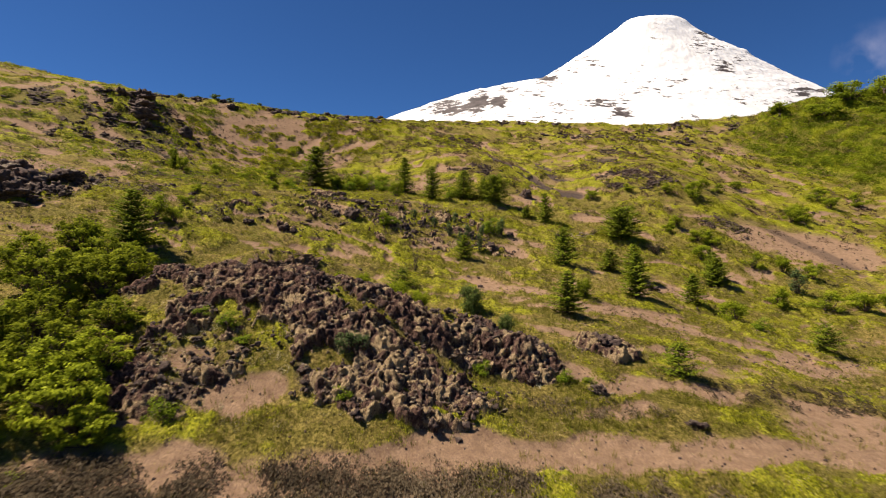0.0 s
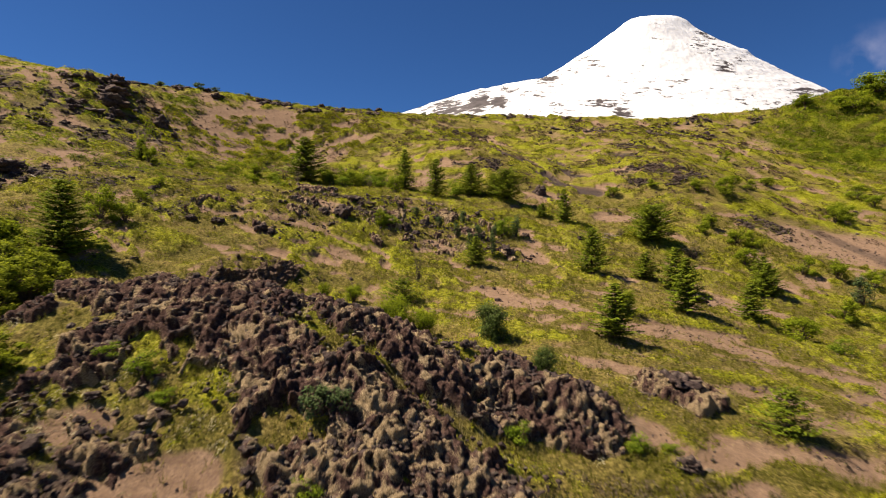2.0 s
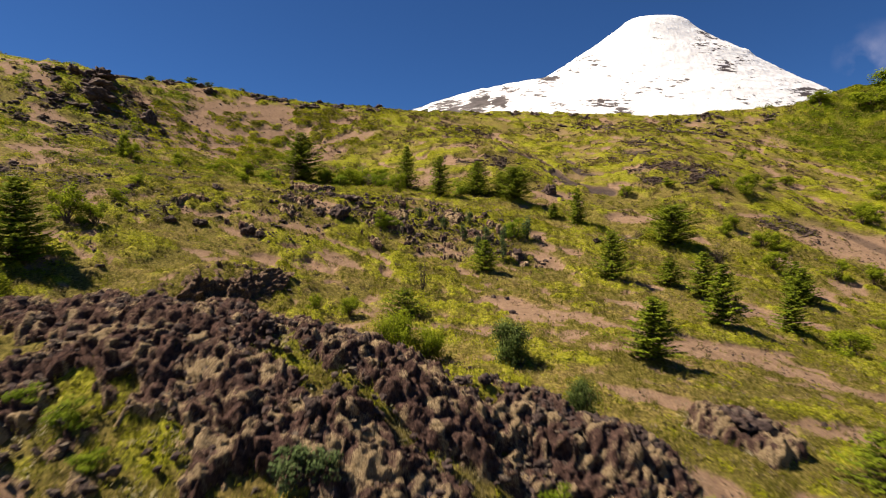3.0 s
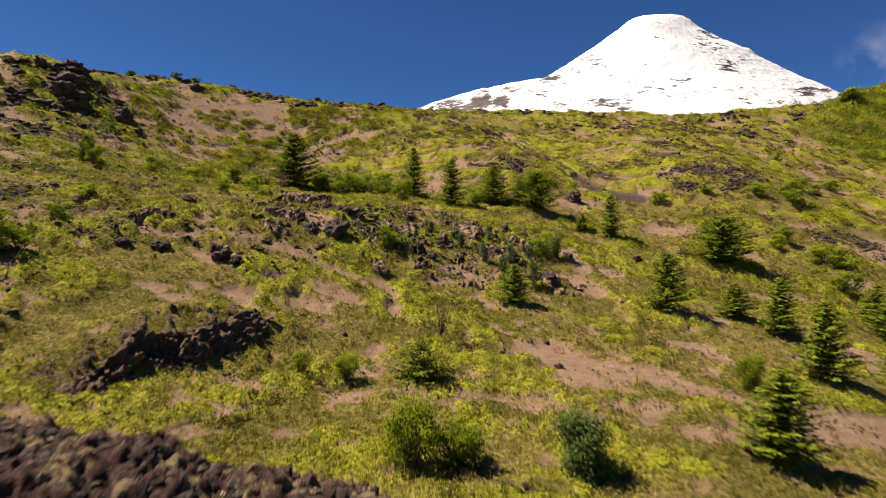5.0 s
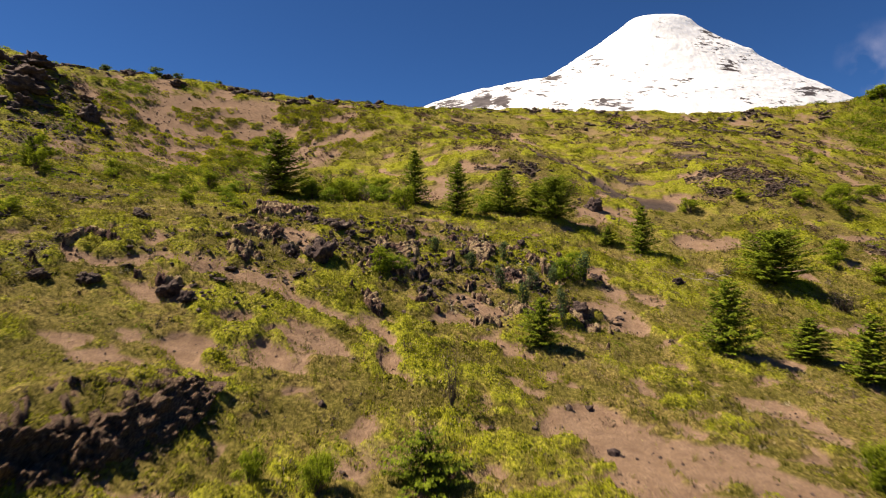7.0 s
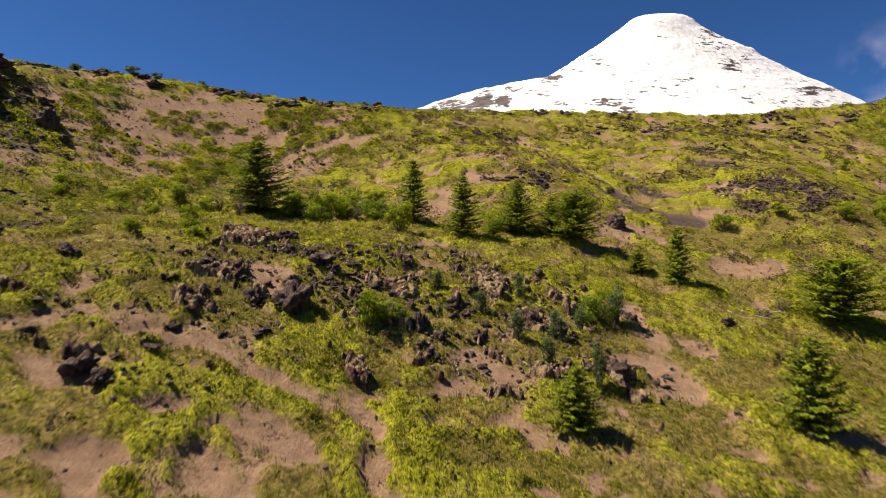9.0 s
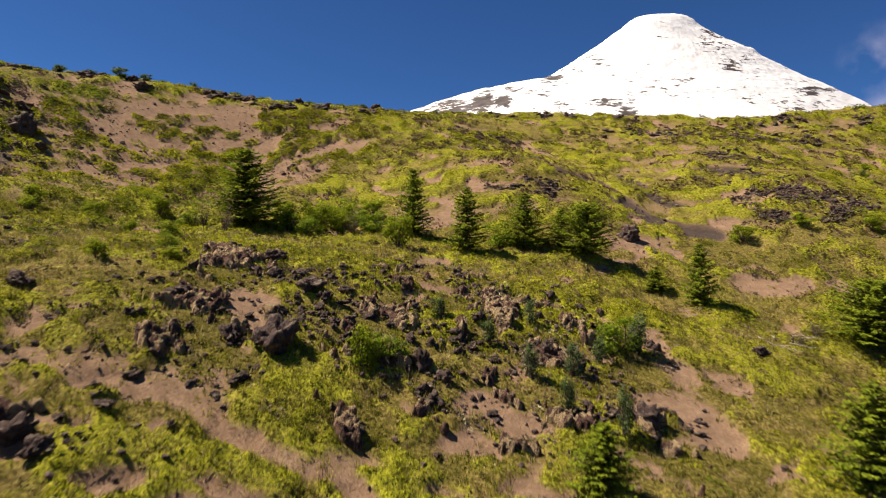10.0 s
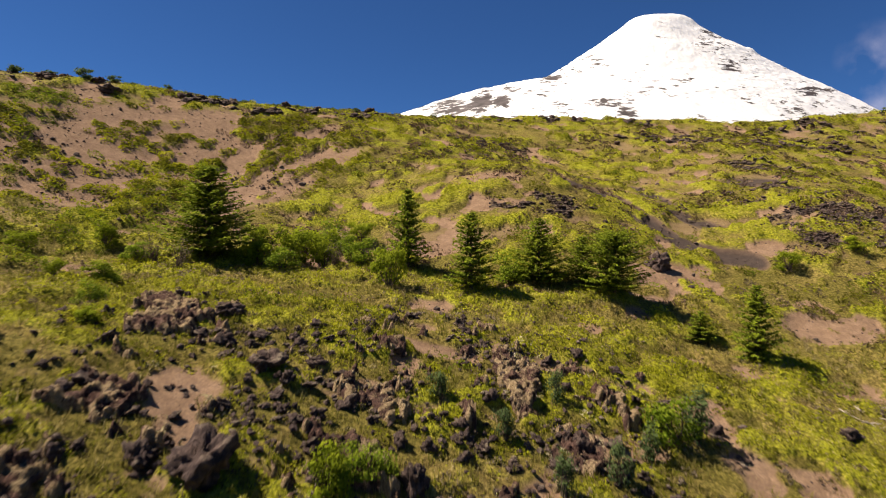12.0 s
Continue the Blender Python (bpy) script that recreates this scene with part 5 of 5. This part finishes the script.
def leafy_want(x, y):
    return np.clip(1 - 1.3 * bare_on(x, y), 0.0, 1) * np.clip(1 - (1.15 - 0.5 * step(y, 31, 34)) * lava_on(x, y), 0.04, 1) * (0.15 + 0.85 * step(on_sheet(CUSHION, x, y), 0.1, 0.4)) * (0.35 + 0.65 * step(fbm(x / 3.2, y / 2.6, 101), 0.34, 0.56))


fuzz("turf_leaves", "fine yellow-green leaves of the low turf", 800000, rng, (-32, 42, 14, 64), (0.04, 0.11), (0.0, 0.08), SHRUB, leafy_want)
fuzz("turf_leaves", "fine yellow-green leaves of the upper turf", 780000, rng, (-70, 100, 62, 126), (0.07, 0.18), (0.0, 0.12), SHRUB, leafy_want, (0.0, 0.62))


fuzz("straw_tips", "dry straw-coloured tips among the turf", 170000, rng, (-30, 38, 16, 70), (0.04, 0.1), (0.02, 0.12), DRY, lambda x, y: np.clip(0.9 - bare_on(x, y), 0.1, 1) * step(fbm(x / 1.3, y / 0.9, 145, 3), 0.42, 0.6), (0.55, 1.0))
fuzz("lush_leaves", "lush bright green herbs on the side hill", 260000, rng, (45, 112, 80, 126), (0.14, 0.3), (0.0, 0.25), LEAF, lush_want, (0.0, 0.55))


cover("lush_scrub", "leafy green shrubs crowded on the side hill", 900, rng, LEAF, (44, 112, 78, 126), (0.4, 1.2), (0.5, 0.9), 60, 0.11, lush_want, tints=(0.1, 0.7), scale=3.0)


def cushion_want(x, y):
    return sand_side(x, y) * mat_at(x, y)


def brown_want(x, y):
    m = np.maximum(blob(x, y, -5.0, 16.2, 14.0, 2.0, 4), 0.6 * blob(x, y, 18, 27.6, 7, 1.7, 18))
    return np.maximum(m, 0.7 * blob(x, y, 4, 22.6, 6, 0.9, 6)) * step(fbm(x / 1.2, y / 1.2, 121), 0.3, 0.45)


def russet_want(x, y):
    m = step(fbm(x / 5.0, y / 3.2, 217, 4), 0.55, 0.62) * step(y, 66, 76)
    for cx, cy, rx, ry in ((-4.5, 97.0, 4.5, 4.0), (2.0, 99.0, 3.6, 3.0), (-7.0, 92.0, 2.5, 2.5), (29.0, 92.0, 6.0, 5.0), (5.0, 80.0, 4.0, 2.6), (8.5, 79.5, 3.0, 2.2), (26.5, 81.0, 6.0, 4.0), (44.0, 104.0, 6.0, 3.0)):
        m = np.maximum(m, blob(x, y, cx, cy, rx, ry, 12))
    return m * np.clip(1 - 0.7 * bare_on(x, y), 0.2, 1) * (1 - lush_want(x, y))


def tussock_want(x, y):
    return np.clip(1 - 0.8 * bare_on(x, y), 0, 1) * (1 - 0.6 * blob(x, y, 80, 108, 30, 26)) * step(fbm(x / 4.0, y / 3.0, 211), 0.4, 0.6)


cover("cushion_scrub", "olive cushion shrubs dotted over bare pink sand", 5500, rng, SHRUB, (-46, -5, 66, 108), (0.25, 0.6), (0.14, 0.3), 46, 0.08, cushion_want, tints=(0.05, 0.65), scale=2.0)
cover("brown_heath", "brown twiggy heath beside the dirt track", 3600, rng, STRAW, (-18, 28, 19.6, 33), (0.15, 0.35), (0.5, 0.9), 50, 0.07, brown_want, tints=(0.0, 0.4))
cover("brown_heath", "dense dark brown heath at the foot of the slope", 6500, rng, STRAW, (-17, 12, 13.2, 19.6), (0.15, 0.38), (0.6, 1.0), 36, 0.08, brown_want, tints=(0.12, 0.6))
RUSSET = leaf_material("russet_twigs", (0.0, (0.05, 0.03, 0.022)), (0.5, (0.13, 0.082, 0.055)), (1.0, (0.25, 0.17, 0.11)), through_light=0.15)
cover("russet_heath", "reddish brown twiggy mats on the upper slope", 9000, rng, RUSSET, (-60, 80, 66, 126), (0.25, 0.7), (0.15, 0.32), 30, 0.085, russet_want, tints=(0.0, 0.8), scale=1.5)
cover("brown_tussocks", "small brown withered tussocks dotted over the turf", 6000, rng, STRAW, (-45, 60, 20, 75), (0.08, 0.28), (0.4, 0.9), 18, 0.06, tussock_want, tints=(0.05, 0.65))
cover("brown_tussocks", "brown withered tussocks on the upper slope", 2600, rng, STRAW, (-70, 95, 72, 126), (0.15, 0.5), (0.35, 0.6), 16, 0.09, tussock_want, tints=(0.0, 0.4))


def lichen_want(x, y):
    return np.clip(1.6 * lava_on(x, y) + 0.8 * blob(x, y, -9, 21.5, 6, 3), 0, 1) * step(fbm(x / 1.6, y / 1.6, 151), 0.48, 0.58)


PALE_LICHEN = leaf_material("pale_lichen", (0.0, (0.16, 0.13, 0.06)), (0.5, (0.3, 0.25, 0.13)), (1.0, (0.48, 0.42, 0.26)), through_light=0.1)
cover("pale_lichen", "pale cream lichen cushions on the lava", 11000, rng, PALE_LICHEN, (-20, 12, 16, 66), (0.07, 0.24), (0.3, 0.5), 26, 0.05, lichen_want, tints=(0.3, 1.0))


def grass(name, label, count, rng, area, want, high=(0.08, 0.3), blades=9):
    x0, x1, y0, y1 = area
    x, y = rng.uniform(x0, x1, count), rng.uniform(y0, y1, count)
    keep = in_reach(x, y) & (rng.random(count) < want(x, y))
    x, y = x[keep], y[keep]
    n = len(x)
    own = np.repeat(np.arange(n), blades)
    m = len(own)
    a = rng.uniform(0, 6.283, m)
    h = (rng.uniform(*high, n)[own]) * rng.uniform(0.6, 1.2, m)
    bx, by = x[own] + rng.normal(size=m) * 0.06, y[own] + rng.normal(size=m) * 0.06
    z = surface(bx, by)
    w = 0.005 + 0.00018 * by
    tipx, tipy = bx + np.cos(a) * h * 0.5, by + np.sin(a) * h * 0.5
    v = np.stack([np.stack([bx - np.sin(a) * w, by + np.cos(a) * w, z - 0.02], 1), np.stack([bx + np.sin(a) * w, by - np.cos(a) * w, z - 0.02], 1),
                  np.stack([tipx, tipy, z + h], 1)], 1).reshape(-1, 3)
    tint = np.clip(fbm(x / 4, y / 4, 131) * 1.3 - 0.35 + rng.normal(size=n) * 0.15, 0, 0.8)
    ob = new(name, mesh_of(name, v, np.arange(3 * m).reshape(m, 3), DRY, (("tint", np.repeat(tint[own], 3)),)))
    return tagged(ob, label, "grass", kind="stuff")


grass("grass_tufts", "tufts of green and straw-coloured grass", 40000, rng, (-30, 40, 14, 72), lambda x, y: np.clip(0.9 - bare_on(x, y), 0.05, 1))

grass("dry_grass", "straw-coloured grass beside the dirt track", 9000, rng, (-14, 24, 14.5, 25), lambda x, y: np.clip(0.75 - 0.6 * bare_on(x, y) - 0.5 * lava_on(x, y), 0.05, 1) * step(fbm(x / 1.4, y / 0.9, 135), 0.4, 0.55), (0.12, 0.34), 10)


# ---- gravel on the bare sand ----
def gravel(count, rng):
    x, y = rng.uniform(-42, 55, count), rng.uniform(14, 108, count)
    keep = in_reach(x, y)
    x, y = x[keep], y[keep]
    keep = rng.random(len(x)) < np.clip(bare_on(x, y) * 0.9 + 0.12, 0, 1) * step(fbm(x / 1.8, y / 1.8, 161), 0.38, 0.6)
    x, y = x[keep], y[keep]
    n = len(x)
    base = np.array([v.co for v in PEBBLE.vertices])
    tri = np.array([list(p.vertices) for p in PEBBLE.polygons])
    s = rng.uniform(0.04, 0.09, n) * (1 + y / 110) * (1 + 1.6 * (rng.random(n) < 0.06))
    q = base[None] * (1 + 0.25 * rng.normal(size=(n, len(base), 1))) * s[:, None, None] * rng.uniform(0.7, 1.4, (n, 1, 3))
    q += np.stack([x, y, surface(x, y) + 0.15 * s], 1)[:, None]
    f = (tri[None] + (np.arange(n) * len(base))[:, None, None]).reshape(-1, 3)
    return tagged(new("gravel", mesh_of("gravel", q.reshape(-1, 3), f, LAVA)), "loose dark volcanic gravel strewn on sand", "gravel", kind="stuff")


gravel(34000, rng)
